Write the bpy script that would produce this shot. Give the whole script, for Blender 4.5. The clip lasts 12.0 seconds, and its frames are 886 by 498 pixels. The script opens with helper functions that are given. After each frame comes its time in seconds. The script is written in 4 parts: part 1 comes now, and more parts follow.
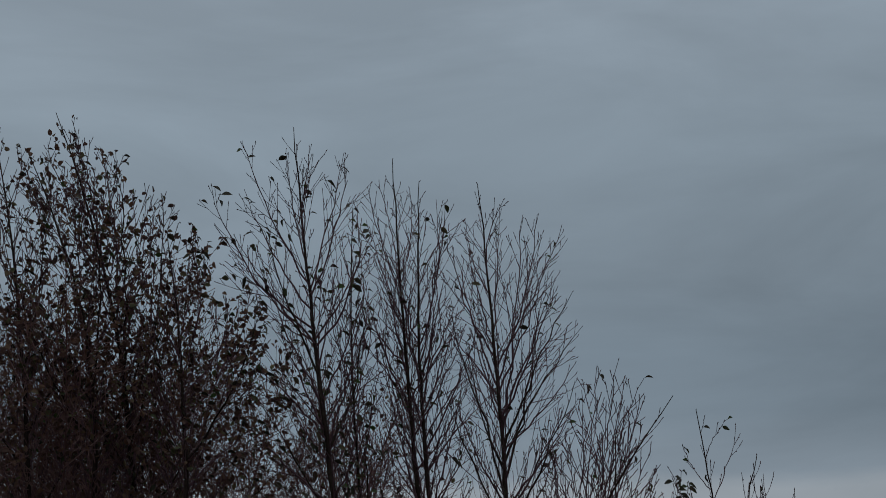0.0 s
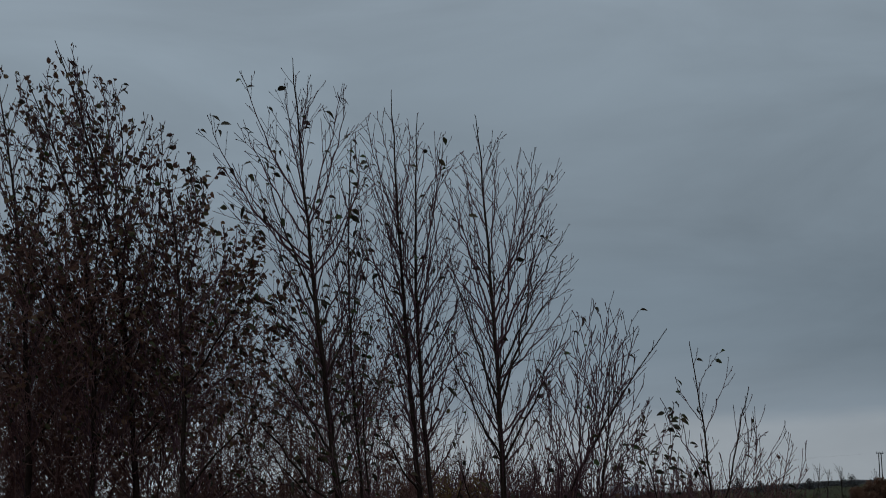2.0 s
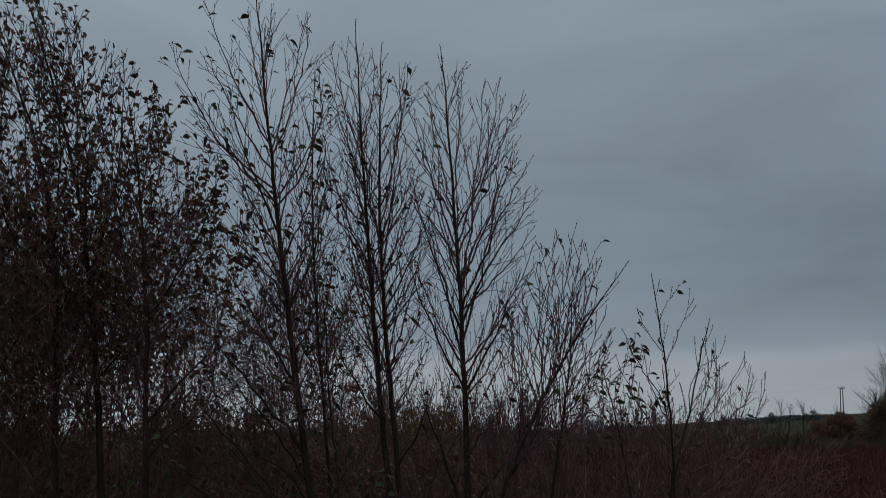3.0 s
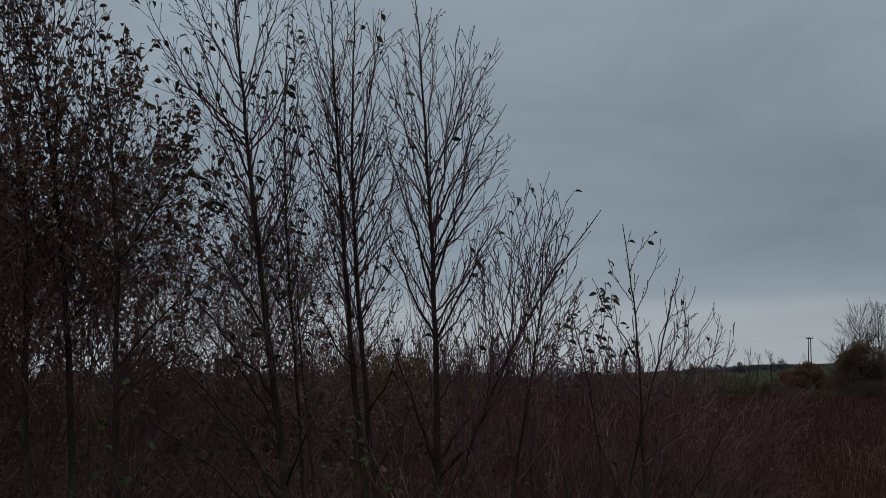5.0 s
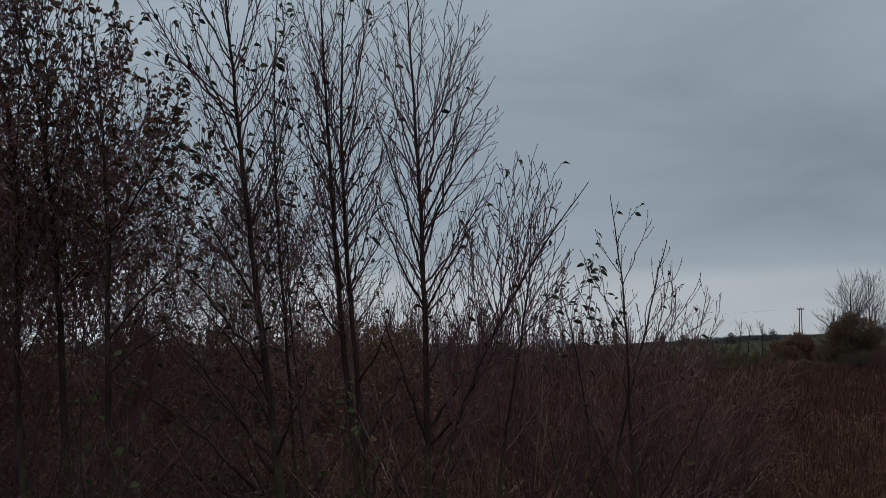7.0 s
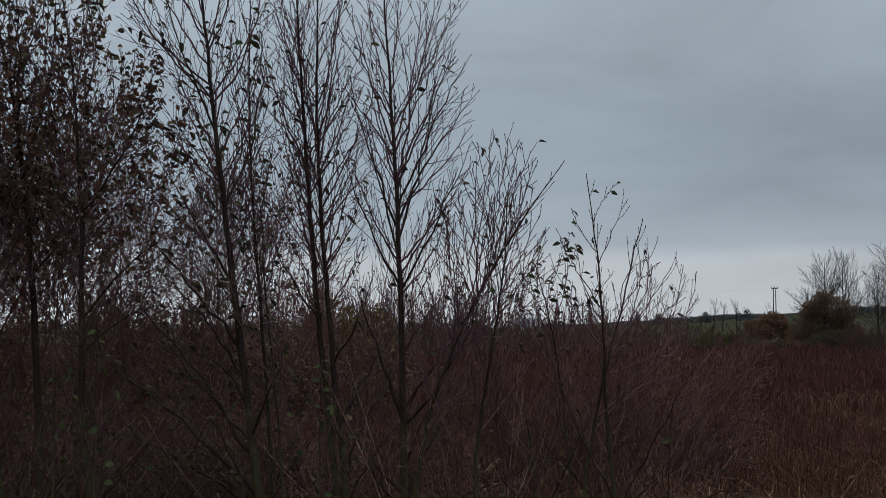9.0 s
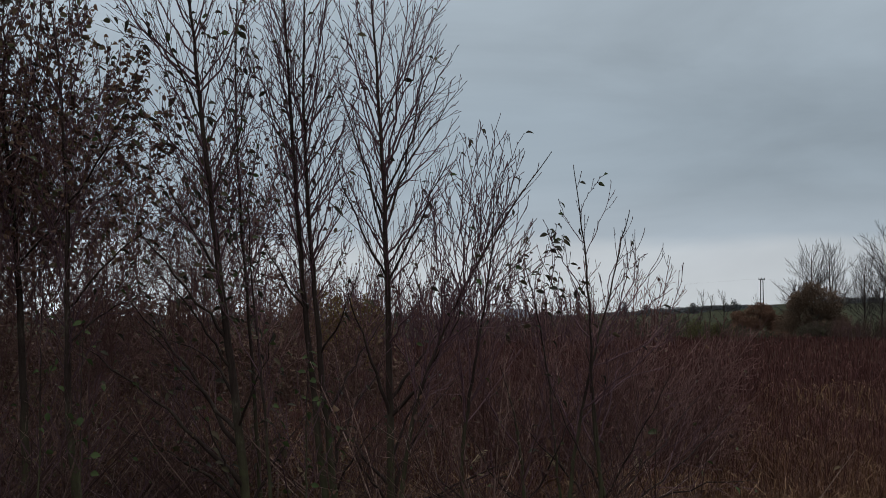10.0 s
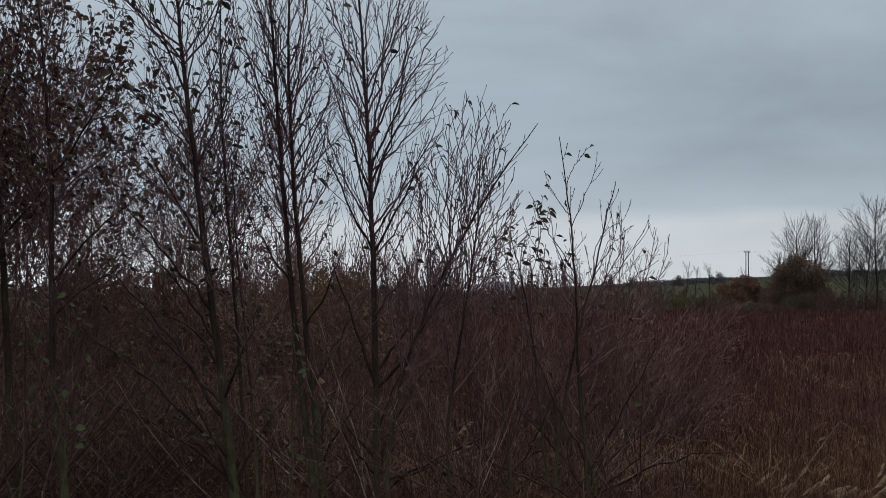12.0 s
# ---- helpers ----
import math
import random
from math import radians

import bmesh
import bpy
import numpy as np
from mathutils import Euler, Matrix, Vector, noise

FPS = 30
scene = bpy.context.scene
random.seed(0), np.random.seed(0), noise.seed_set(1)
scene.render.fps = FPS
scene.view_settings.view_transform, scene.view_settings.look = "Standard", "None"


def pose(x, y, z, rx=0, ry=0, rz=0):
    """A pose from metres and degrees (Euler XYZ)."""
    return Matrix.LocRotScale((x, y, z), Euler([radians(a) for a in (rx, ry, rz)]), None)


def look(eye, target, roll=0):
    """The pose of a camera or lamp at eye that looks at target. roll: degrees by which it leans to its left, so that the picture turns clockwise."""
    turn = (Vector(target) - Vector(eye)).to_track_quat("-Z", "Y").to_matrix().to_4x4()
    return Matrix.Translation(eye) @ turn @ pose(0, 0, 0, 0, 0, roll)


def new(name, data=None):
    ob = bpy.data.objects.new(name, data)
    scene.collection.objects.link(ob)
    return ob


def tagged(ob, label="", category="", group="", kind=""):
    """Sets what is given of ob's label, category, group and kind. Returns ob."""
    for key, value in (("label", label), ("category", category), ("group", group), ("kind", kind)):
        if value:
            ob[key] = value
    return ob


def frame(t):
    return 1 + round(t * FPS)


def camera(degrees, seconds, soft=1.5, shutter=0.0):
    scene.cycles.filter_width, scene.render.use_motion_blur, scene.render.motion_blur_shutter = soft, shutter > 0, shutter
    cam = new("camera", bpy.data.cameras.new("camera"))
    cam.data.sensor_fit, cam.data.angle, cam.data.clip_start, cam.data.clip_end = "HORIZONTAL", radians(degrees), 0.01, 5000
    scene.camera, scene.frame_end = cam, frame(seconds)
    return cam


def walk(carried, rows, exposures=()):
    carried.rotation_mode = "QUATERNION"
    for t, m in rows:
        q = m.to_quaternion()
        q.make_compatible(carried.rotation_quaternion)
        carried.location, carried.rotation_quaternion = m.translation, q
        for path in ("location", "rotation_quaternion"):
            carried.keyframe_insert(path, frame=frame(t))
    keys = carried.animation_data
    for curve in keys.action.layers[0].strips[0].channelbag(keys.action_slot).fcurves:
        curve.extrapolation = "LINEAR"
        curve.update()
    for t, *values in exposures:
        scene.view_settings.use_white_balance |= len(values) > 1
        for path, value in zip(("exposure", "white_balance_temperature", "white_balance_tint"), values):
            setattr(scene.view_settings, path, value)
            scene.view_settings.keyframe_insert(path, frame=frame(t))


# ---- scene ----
cam = camera(34.0, 12.0, soft=0.8, shutter=0.5)
# seconds, eye x, y, z, yaw, pitch, lean
PATH = [
    (0, -0.0301, 0.0667, 1.9564, 2.616, 12.47, -1.011),
    (0.5, -0.0363, 0.0172, 1.9509, 2.672, 12.488, -1.45),
    (1, -0.0421, -0.0101, 1.9609, 2.855, 11.066, -0.949),
    (1.5, -0.0206, -0.0143, 1.9175, 2.898, 10.482, -0.467),
    (2, -0.0297, 0.0144, 1.9154, 2.529, 9.937, -0.406),
    (2.5, -0.0167, 0.0198, 1.8995, 1.967, 8.719, -0.261),
    (3, -0.0025, 0.0256, 1.8871, 1.245, 7.348, -0.29),
    (3.5, -0.0055, 0.0363, 1.8967, 0.862, 6.645, -0.02),
    (5.5, 0.0039, 0.0158, 1.8945, 0.0, 4.935, 0.114),
    (6, 0.006, 0.0131, 1.8889, -0.083, 4.709, 0.005),
    (6.5, 0.0111, -0.0281, 1.8858, -0.121, 4.44, 0.023),
    (7, 0.0217, -0.0567, 1.8888, -0.176, 4.133, 0.054),
    (9, 0.0208, -0.0284, 1.886, -1.142, 3.314, 0.022),
    (9.5, 0.0274, -0.0364, 1.8926, -1.387, 3.109, 0.156),
    (10, 0.0282, -0.0173, 1.8876, -1.618, 2.955, 0.044),
    (10.5, 0.0283, -0.0099, 1.8884, -1.782, 2.734, -0.005),
    (11, 0.0314, -0.0115, 1.8857, -1.917, 2.399, -0.003),
    (11.5, 0.0285, 0.0075, 1.8833, -2.042, 2.11, 0.03),
    (12, 0.0301, 0.0006, 1.8834, -2.172, 1.876, 0.0),
]


def aimed(x, y, z, yaw, pitch, lean):
    return pose(x, y, z, 0, 0, yaw) @ pose(0, 0, 0, 90 + pitch) @ pose(0, 0, 0, 0, 0, lean)


walk(cam, [(t, aimed(*rest)) for t, *rest in PATH],
     exposures=[(0.0, -1.06, 6300, 10), (2.5, -1.02, 6350, 10), (3.5, -0.95, 6400, 10), (5.5, -0.7, 6500, 11), (7.0, -0.55, 6550, 11), (9.0, -0.34, 6650, 12), (12.0, -0.1, 6700, 12)])

# ---- world and light ----
world = bpy.data.worlds.new("overcast_sky")
scene.world = world
world.use_nodes = True
wn, wl = world.node_tree.nodes, world.node_tree.links
wn.clear()


def wnode(kind, **values):
    n = wn.new(kind)
    for k, v in values.items():
        n.inputs[k].default_value = v
    return n


SUN_UP, SUN_TURN = 16.0, -22.0
w_out, w_bg = wn.new("ShaderNodeOutputWorld"), wn.new("ShaderNodeBackground")
w_sky = wn.new("ShaderNodeTexSky")
w_sky.sky_type, w_sky.sun_disc = "NISHITA", False
w_sky.sun_elevation, w_sky.sun_rotation = radians(SUN_UP), radians(SUN_TURN)
w_co, w_sep = wn.new("ShaderNodeTexCoord"), wn.new("ShaderNodeSeparateXYZ")
wl.new(w_co.outputs["Generated"], w_sep.inputs[0])
# long flat cloud streaks: the direction squashed in height
w_map = wn.new("ShaderNodeMapping")
w_map.inputs["Scale"].default_value = (1.0, 1.0, 4.0)
w_noise = wnode("ShaderNodeTexNoise", Scale=3.0, Detail=6.0, Roughness=0.55, Distortion=0.5)
w_soft = wnode("ShaderNodeTexNoise", Scale=7.0, Detail=4.0, Roughness=0.55)
for n in (w_noise, w_soft):
    wl.new(w_map.outputs[0], n.inputs["Vector"])
wl.new(w_co.outputs["Generated"], w_map.inputs["Vector"])
w_shift = wn.new("ShaderNodeMath")
w_shift.operation = "MULTIPLY_ADD"
w_shift.inputs[1].default_value = 0.018
wl.new(w_soft.outputs["Fac"], w_shift.inputs[0])
w_base = wn.new("ShaderNodeMath")
w_base.operation = "ADD"
w_base.inputs[1].default_value = -0.009
wl.new(w_sep.outputs["Z"], w_base.inputs[0])
wl.new(w_base.outputs[0], w_shift.inputs[2])
w_ramp = wn.new("ShaderNodeValToRGB")
SKY = [(0.0, (0.69, 0.755, 0.80)), (0.052, (0.62, 0.695, 0.755)), (0.062, (0.4676, 0.5627, 0.6476)), (0.10, (0.3601, 0.4489, 0.5264)), (0.14, (0.3497, 0.4385, 0.5161)),
       (0.20, (0.4188, 0.5151, 0.5981)), (0.28, (0.469, 0.575, 0.664)), (0.42, (0.555, 0.66, 0.757)), (1.0, (1.68, 1.80, 1.91))]
while len(w_ramp.color_ramp.elements) < len(SKY):
    w_ramp.color_ramp.elements.new(0.5)
for e, (p, c) in zip(w_ramp.color_ramp.elements, SKY):
    e.position, e.color = p, (*c, 1)
wl.new(w_shift.outputs[0], w_ramp.inputs[0])
w_mott = wn.new("ShaderNodeMapRange")
for k, v in (("From Min", 0.3), ("From Max", 0.7), ("To Min", 0.86), ("To Max", 1.12)):
    w_mott.inputs[k].default_value = v
wl.new(w_noise.outputs["Fac"], w_mott.inputs["Value"])
w_cloud = wn.new("ShaderNodeVectorMath")
w_cloud.operation = "SCALE"
wl.new(w_ramp.outputs["Color"], w_cloud.inputs[0])
# the cloud is a little brighter round the hidden sun
w_glow, w_lift = wn.new("ShaderNodeVectorMath"), wn.new("ShaderNodeMapRange")
w_glow.operation = "DOT_PRODUCT"
w_glow.inputs[1].default_value = Vector((math.sin(radians(SUN_TURN)), math.cos(radians(SUN_TURN)), 0.3)).normalized()
wl.new(w_co.outputs["Generated"], w_glow.inputs[0])
for k, v in (("From Min", 0.6), ("From Max", 1.0), ("To Min", 0.84), ("To Max", 1.09)):
    w_lift.inputs[k].default_value = v
wl.new(w_glow.outputs["Value"], w_lift.inputs["Value"])
w_both = wn.new("ShaderNodeMath")
w_both.operation = "MULTIPLY"
wl.new(w_mott.outputs[0], w_both.inputs[0])
wl.new(w_lift.outputs[0], w_both.inputs[1])
wl.new(w_both.outputs[0], w_cloud.inputs["Scale"])
w_thin = wn.new("ShaderNodeVectorMath")
w_thin.operation = "SCALE"
w_thin.inputs["Scale"].default_value = 0.02
wl.new(w_sky.outputs["Color"], w_thin.inputs[0])
w_mix = wn.new("ShaderNodeMix")
w_mix.data_type = "RGBA"
w_mix.inputs["Factor"].default_value = 0.985
wl.new(w_thin.outputs[0], w_mix.inputs["A"])
wl.new(w_cloud.outputs[0], w_mix.inputs["B"])
wl.new(w_mix.outputs["Result"], w_bg.inputs["Color"])
w_bg.inputs["Strength"].default_value = 1.0
wl.new(w_bg.outputs[0], w_out.inputs["Surface"])

sun = new("sun", bpy.data.lights.new("sun", "SUN"))
sun.data.energy, sun.data.angle, sun.data.color = 0.5, radians(40), (1.0, 0.95, 0.9)
away = Vector((math.sin(radians(SUN_TURN)), math.cos(radians(SUN_TURN)), math.tan(radians(SUN_UP))))
sun.matrix_world = look(away * 50, (0, 0, 0))


# ---- materials ----
def surface(name, stops, scale=8.0, rough=0.85, bump=0.3, island=0.0, per_object=0.0, stretch=(1, 1, 1), fine=60.0, through_light=0.0, depth=0.01):
    """Two scales of noise through a colour ramp; island / per_object: how much each piece differs."""
    m = bpy.data.materials.new(name)
    m.use_nodes = True
    n, l = m.node_tree.nodes, m.node_tree.links
    b = n["Principled BSDF"]
    b.inputs["Roughness"].default_value = rough
    b.inputs["Specular IOR Level"].default_value = 0.12
    co, mp = n.new("ShaderNodeTexCoord"), n.new("ShaderNodeMapping")
    mp.inputs["Scale"].default_value = stretch
    l.new(co.outputs["Object"], mp.inputs["Vector"])
    big, small = n.new("ShaderNodeTexNoise"), n.new("ShaderNodeTexNoise")
    big.inputs["Scale"].default_value, small.inputs["Scale"].default_value = scale, fine
    big.inputs["Detail"].default_value, small.inputs["Detail"].default_value = 4.0, 3.0
    for t in (big, small):
        l.new(mp.outputs[0], t.inputs["Vector"])
    mixed = n.new("ShaderNodeMix")
    mixed.inputs["Factor"].default_value = 0.35
    l.new(big.outputs["Fac"], mixed.inputs["A"])
    l.new(small.outputs["Fac"], mixed.inputs["B"])
    value = mixed.outputs["Result"]
    spread = n.new("ShaderNodeMapRange")
    spread.inputs["From Min"].default_value, spread.inputs["From Max"].default_value = 0.32, 0.68
    l.new(value, spread.inputs["Value"])
    value = spread.outputs[0]
    for amount, kind, socket in ((island, "ShaderNodeNewGeometry", "Random Per Island"), (per_object, "ShaderNodeObjectInfo", "Random")):
        if amount:
            src, mx = n.new(kind), n.new("ShaderNodeMix")
            mx.inputs["Factor"].default_value = amount
            l.new(value, mx.inputs["A"])
            l.new(src.outputs[socket], mx.inputs["B"])
            value = mx.outputs["Result"]
    ramp = n.new("ShaderNodeValToRGB")
    while len(ramp.color_ramp.elements) < len(stops):
        ramp.color_ramp.elements.new(0.5)
    for e, (p, c) in zip(ramp.color_ramp.elements, stops):
        e.position, e.color = p, (*c, 1)
    l.new(value, ramp.inputs[0])
    l.new(ramp.outputs["Color"], b.inputs["Base Color"])
    if bump:
        bp = n.new("ShaderNodeBump")
        bp.inputs["Strength"].default_value, bp.inputs["Distance"].default_value = bump, depth
        l.new(small.outputs["Fac"], bp.inputs["Height"])
        l.new(bp.outputs["Normal"], b.inputs["Normal"])
    if through_light:
        out, tr, mx = n["Material Output"], n.new("ShaderNodeBsdfTranslucent"), n.new("ShaderNodeMixShader")
        mx.inputs["Fac"].default_value = through_light
        l.new(ramp.outputs["Color"], tr.inputs["Color"])
        l.new(b.outputs[0], mx.inputs[1])
        l.new(tr.outputs[0], mx.inputs[2])
        l.new(mx.outputs[0], out.inputs["Surface"])
    return m


BARK = surface("young_bark", [(0.0, (0.018, 0.0112, 0.009)), (0.55, (0.04, 0.026, 0.021)), (0.8, (0.052, 0.038, 0.028)), (1.0, (0.11, 0.086, 0.068))], 9, 0.85, 0.5, stretch=(1, 1, 0.35), fine=70)
LIMB = BARK.copy()
LIMB.name = "limb_bark"
# green algae stains low on the stems, fading out upwards in patches
an, al = BARK.node_tree.nodes, BARK.node_tree.links
a_co, a_sep, a_noise, a_low, a_mul, a_mix = (an.new(k) for k in ("ShaderNodeTexCoord", "ShaderNodeSeparateXYZ", "ShaderNodeTexNoise", "ShaderNodeMapRange", "ShaderNodeMath", "ShaderNodeMix"))
al.new(a_co.outputs["Object"], a_sep.inputs[0])
al.new(a_co.outputs["Object"], a_noise.inputs["Vector"])
a_noise.inputs["Scale"].default_value = 14.0
for k, v in (("From Min", 0.4), ("From Max", 1.4), ("To Min", 1.2), ("To Max", 0.0)):
    a_low.inputs[k].default_value = v
al.new(a_sep.outputs["Z"], a_low.inputs["Value"])
a_mul.operation, a_mul.use_clamp = "MULTIPLY", True
al.new(a_low.outputs[0], a_mul.inputs[0])
al.new(a_noise.outputs["Fac"], a_mul.inputs[1])
a_mix.data_type = "RGBA"
a_mix.inputs["B"].default_value = (0.11, 0.115, 0.05, 1)
al.new(a_mul.outputs[0], a_mix.inputs["Factor"])
for link in list(an["Principled BSDF"].inputs["Base Color"].links):
    al.new(link.from_socket, a_mix.inputs["A"])
al.new(a_mix.outputs["Result"], an["Principled BSDF"].inputs["Base Color"])
TWIG = surface("twig_bark", [(0.0, (0.0528, 0.02688, 0.03335)), (0.6, (0.1128, 0.05936, 0.06785)), (0.9, (0.186, 0.1086, 0.115)), (1.0, (0.282, 0.177, 0.1782))], 20, 0.7, 0.2, island=0.5, fine=120)
STEM = surface("dark_stem", [(0, (0.036, 0.0185, 0.0155)), (0.55, (0.085, 0.046, 0.038)), (0.8, (0.24, 0.15, 0.12)), (1, (0.52, 0.38, 0.32))], 12, 0.75, 0.2, island=0.65, fine=90)
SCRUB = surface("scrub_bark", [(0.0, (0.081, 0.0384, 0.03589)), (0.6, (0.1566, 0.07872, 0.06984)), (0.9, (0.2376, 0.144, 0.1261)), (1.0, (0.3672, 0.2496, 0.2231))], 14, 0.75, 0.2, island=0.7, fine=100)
DEAD = surface("dead_stem", [(0.0, (0.0742, 0.0384, 0.03298)), (0.6, (0.1537, 0.08448, 0.07178)), (0.88, (0.2332, 0.1536, 0.131)), (1.0, (0.424, 0.336, 0.291))], 12, 0.8, 0.2, island=0.85, fine=90)
LEAF = surface("autumn_leaf", [(0, (0.03024, 0.02864, 0.02065)), (0.45, (0.04968, 0.04482, 0.02916)), (0.75, (0.09072, 0.06474, 0.03767)), (0.93, (0.04968, 0.07719, 0.03402)), (1, (0.1296, 0.1096, 0.05468))], 30, 0.55, 0.2, per_object=0.75, fine=160, through_light=0.15)
LEAVES = surface("autumn_leaves", [(0, (0.045, 0.026, 0.022)), (0.5, (0.113, 0.062, 0.048)), (0.75, (0.168, 0.092, 0.058)), (0.93, (0.085, 0.103, 0.05)), (1, (0.33, 0.23, 0.13))], 20, 0.55, 0.2, island=0.8, fine=160, through_light=0.35)
SEDGE = surface("brown_sedge", [(0, (0.04577, 0.02012, 0.01142)), (0.55, (0.09363, 0.04207, 0.02283)), (0.8, (0.1404, 0.0695, 0.03634)), (0.95, (0.208, 0.1189, 0.0617)), (1, (0.437, 0.2925, 0.1691))], 0.3, 0.75, 0.0, island=0.6, fine=3)
REED = surface("dry_reed", [(0, (0.03708, 0.01341, 0.01155)), (0.55, (0.0766, 0.02911, 0.02497)), (0.8, (0.1129, 0.04978, 0.0398)), (0.93, (0.1774, 0.09568, 0.064)), (1, (0.3628, 0.2527, 0.1717))], 0.22, 0.75, 0.0, island=0.55, fine=2.5)
STRAW = surface("straw", [(0, (0.09941, 0.0502, 0.02342)), (0.5, (0.154, 0.08427, 0.04182)), (0.85, (0.2485, 0.148, 0.07946)), (1, (0.5964, 0.4303, 0.2844))], 0.6, 0.7, 0.0, island=0.75, fine=6)
BRAMBLE = surface("bramble_leaves", [(0, (0.072, 0.0405, 0.0324)), (0.6, (0.135, 0.0765, 0.0576)), (0.9, (0.171, 0.117, 0.072)), (1, (0.099, 0.126, 0.054))], 2, 0.7, 0.2, island=0.7, fine=60, through_light=0.15)
RUST = surface("russet_leaves", [(0, (0.11, 0.0594, 0.0396)), (0.5, (0.165, 0.088, 0.0583)), (1, (0.242, 0.143, 0.0935))], 0.5, 0.7, 0.0, island=0.3, fine=8, through_light=0.2)
OAK = surface("brown_oak_leaves", [(0, (0.0806, 0.0546, 0.039)), (0.5, (0.1235, 0.0806, 0.0546)), (1, (0.1885, 0.1274, 0.0806))], 0.5, 0.7, 0.0, island=0.3, fine=8, through_light=0.2)
AMBER = surface("amber_leaves", [(0.0, (0.10, 0.066, 0.03)), (0.6, (0.17, 0.11, 0.042)), (1.0, (0.25, 0.17, 0.065))], 1.5, 0.7, 0.0, island=0.6, fine=20, through_light=0.2)
FAR_TWIG = surface("far_twigs", [(0, (0.0375, 0.03075, 0.02925)), (0.6, (0.06, 0.0495, 0.0465)), (1, (0.0975, 0.0825, 0.075))], 2, 0.8, 0.0, island=0.6, fine=20)
PLUME = surface("pale_plume", [(0.0, (0.18, 0.13, 0.075)), (0.6, (0.30, 0.23, 0.14)), (1.0, (0.5, 0.41, 0.28))], 3, 0.7, 0.0, island=0.7, fine=20)
HEDGE = surface("hedge_leaves", [(0, (0.04675, 0.0425, 0.0272)), (0.5, (0.07225, 0.0663, 0.0391)), (0.8, (0.085, 0.085, 0.0442)), (1, (0.1275, 0.1062, 0.0595))], 0.15, 0.8, 0.0, island=0.55, fine=3, through_light=0.15)
OLIVE = surface("olive_leaves", [(0.0, (0.07, 0.066, 0.03)), (0.5, (0.11, 0.10, 0.042)), (1.0, (0.19, 0.155, 0.06))], 0.3, 0.8, 0.0, island=0.5, fine=4, through_light=0.15)
# distance haze painted into the colour: a pale blue-grey for the horizon woods
HAZED_WOOD = surface("hazed_wood", [(0.0, (0.08, 0.084, 0.088)), (1.0, (0.125, 0.128, 0.13))], 0.05, 0.9, 0.0, island=0.5, fine=1)
GREY_WOOD = surface("pole_wood", [(0.0, (0.03, 0.028, 0.027)), (1.0, (0.07, 0.064, 0.06))], 3, 0.85, 0.3, stretch=(6, 6, 0.6), fine=30)
WIRE = surface("aluminium_wire", [(0.0, (0.16, 0.16, 0.17)), (1.0, (0.24, 0.24, 0.25))], 2, 0.5, 0.0)
SLATE = surface("slate_roof", [(0.0, (0.16, 0.18, 0.21)), (1.0, (0.28, 0.31, 0.35))], 0.8, 0.6, 0.2, fine=5)
RENDERED = surface("pale_render", [(0.0, (0.42, 0.42, 0.42)), (1.0, (0.56, 0.56, 0.55))], 1.0, 0.85, 0.1, fine=12)
PANE = surface("dark_pane", [(0.0, (0.02, 0.022, 0.026)), (1.0, (0.035, 0.038, 0.042))], 1.0, 0.15, 0.0)

# the ground: peaty litter under the reeds, pasture beyond them
GROUND = surface("peat_and_pasture", [(0.0, (0.022, 0.014, 0.012)), (0.6, (0.045, 0.026, 0.02)), (1.0, (0.08, 0.05, 0.035))], 0.6, 0.95, 0.5, fine=9, depth=0.05)
gn, gl = GROUND.node_tree.nodes, GROUND.node_tree.links
gn["Principled BSDF"].inputs["Specular IOR Level"].default_value = 0.0
g_co, g_sep, g_noise = gn.new("ShaderNodeTexCoord"), gn.new("ShaderNodeSeparateXYZ"), gn.new("ShaderNodeTexNoise")
gl.new(g_co.outputs["Object"], g_sep.inputs[0])
gl.new(g_co.outputs["Object"], g_noise.inputs["Vector"])
g_noise.inputs["Scale"].default_value, g_noise.inputs["Detail"].default_value = 0.03, 5.0
g_far = gn.new("ShaderNodeMapRange")
g_far.inputs["From Min"].default_value, g_far.inputs["From Max"].default_value = 158.0, 172.0
gl.new(g_sep.outputs["Y"], g_far.inputs["Value"])
g_green = gn.new("ShaderNodeValToRGB")
for e, (p, c) in zip(g_green.color_ramp.elements, [(0.35, (0.038, 0.04, 0.027)), (0.65, (0.058, 0.06, 0.038))]):
    e.position, e.color = p, (*c, 1)
gl.new(g_noise.outputs["Fac"], g_green.inputs[0])
g_mix = gn.new("ShaderNodeMix")
g_mix.data_type = "RGBA"
gl.new(g_far.outputs[0], g_mix.inputs["Factor"])
for link in list(gn["Principled BSDF"].inputs["Base Color"].links):
    gl.new(link.from_socket, g_mix.inputs["A"])
gl.new(g_green.outputs["Color"], g_mix.inputs["B"])
gl.new(g_mix.outputs["Result"], gn["Principled BSDF"].inputs["Base Color"])


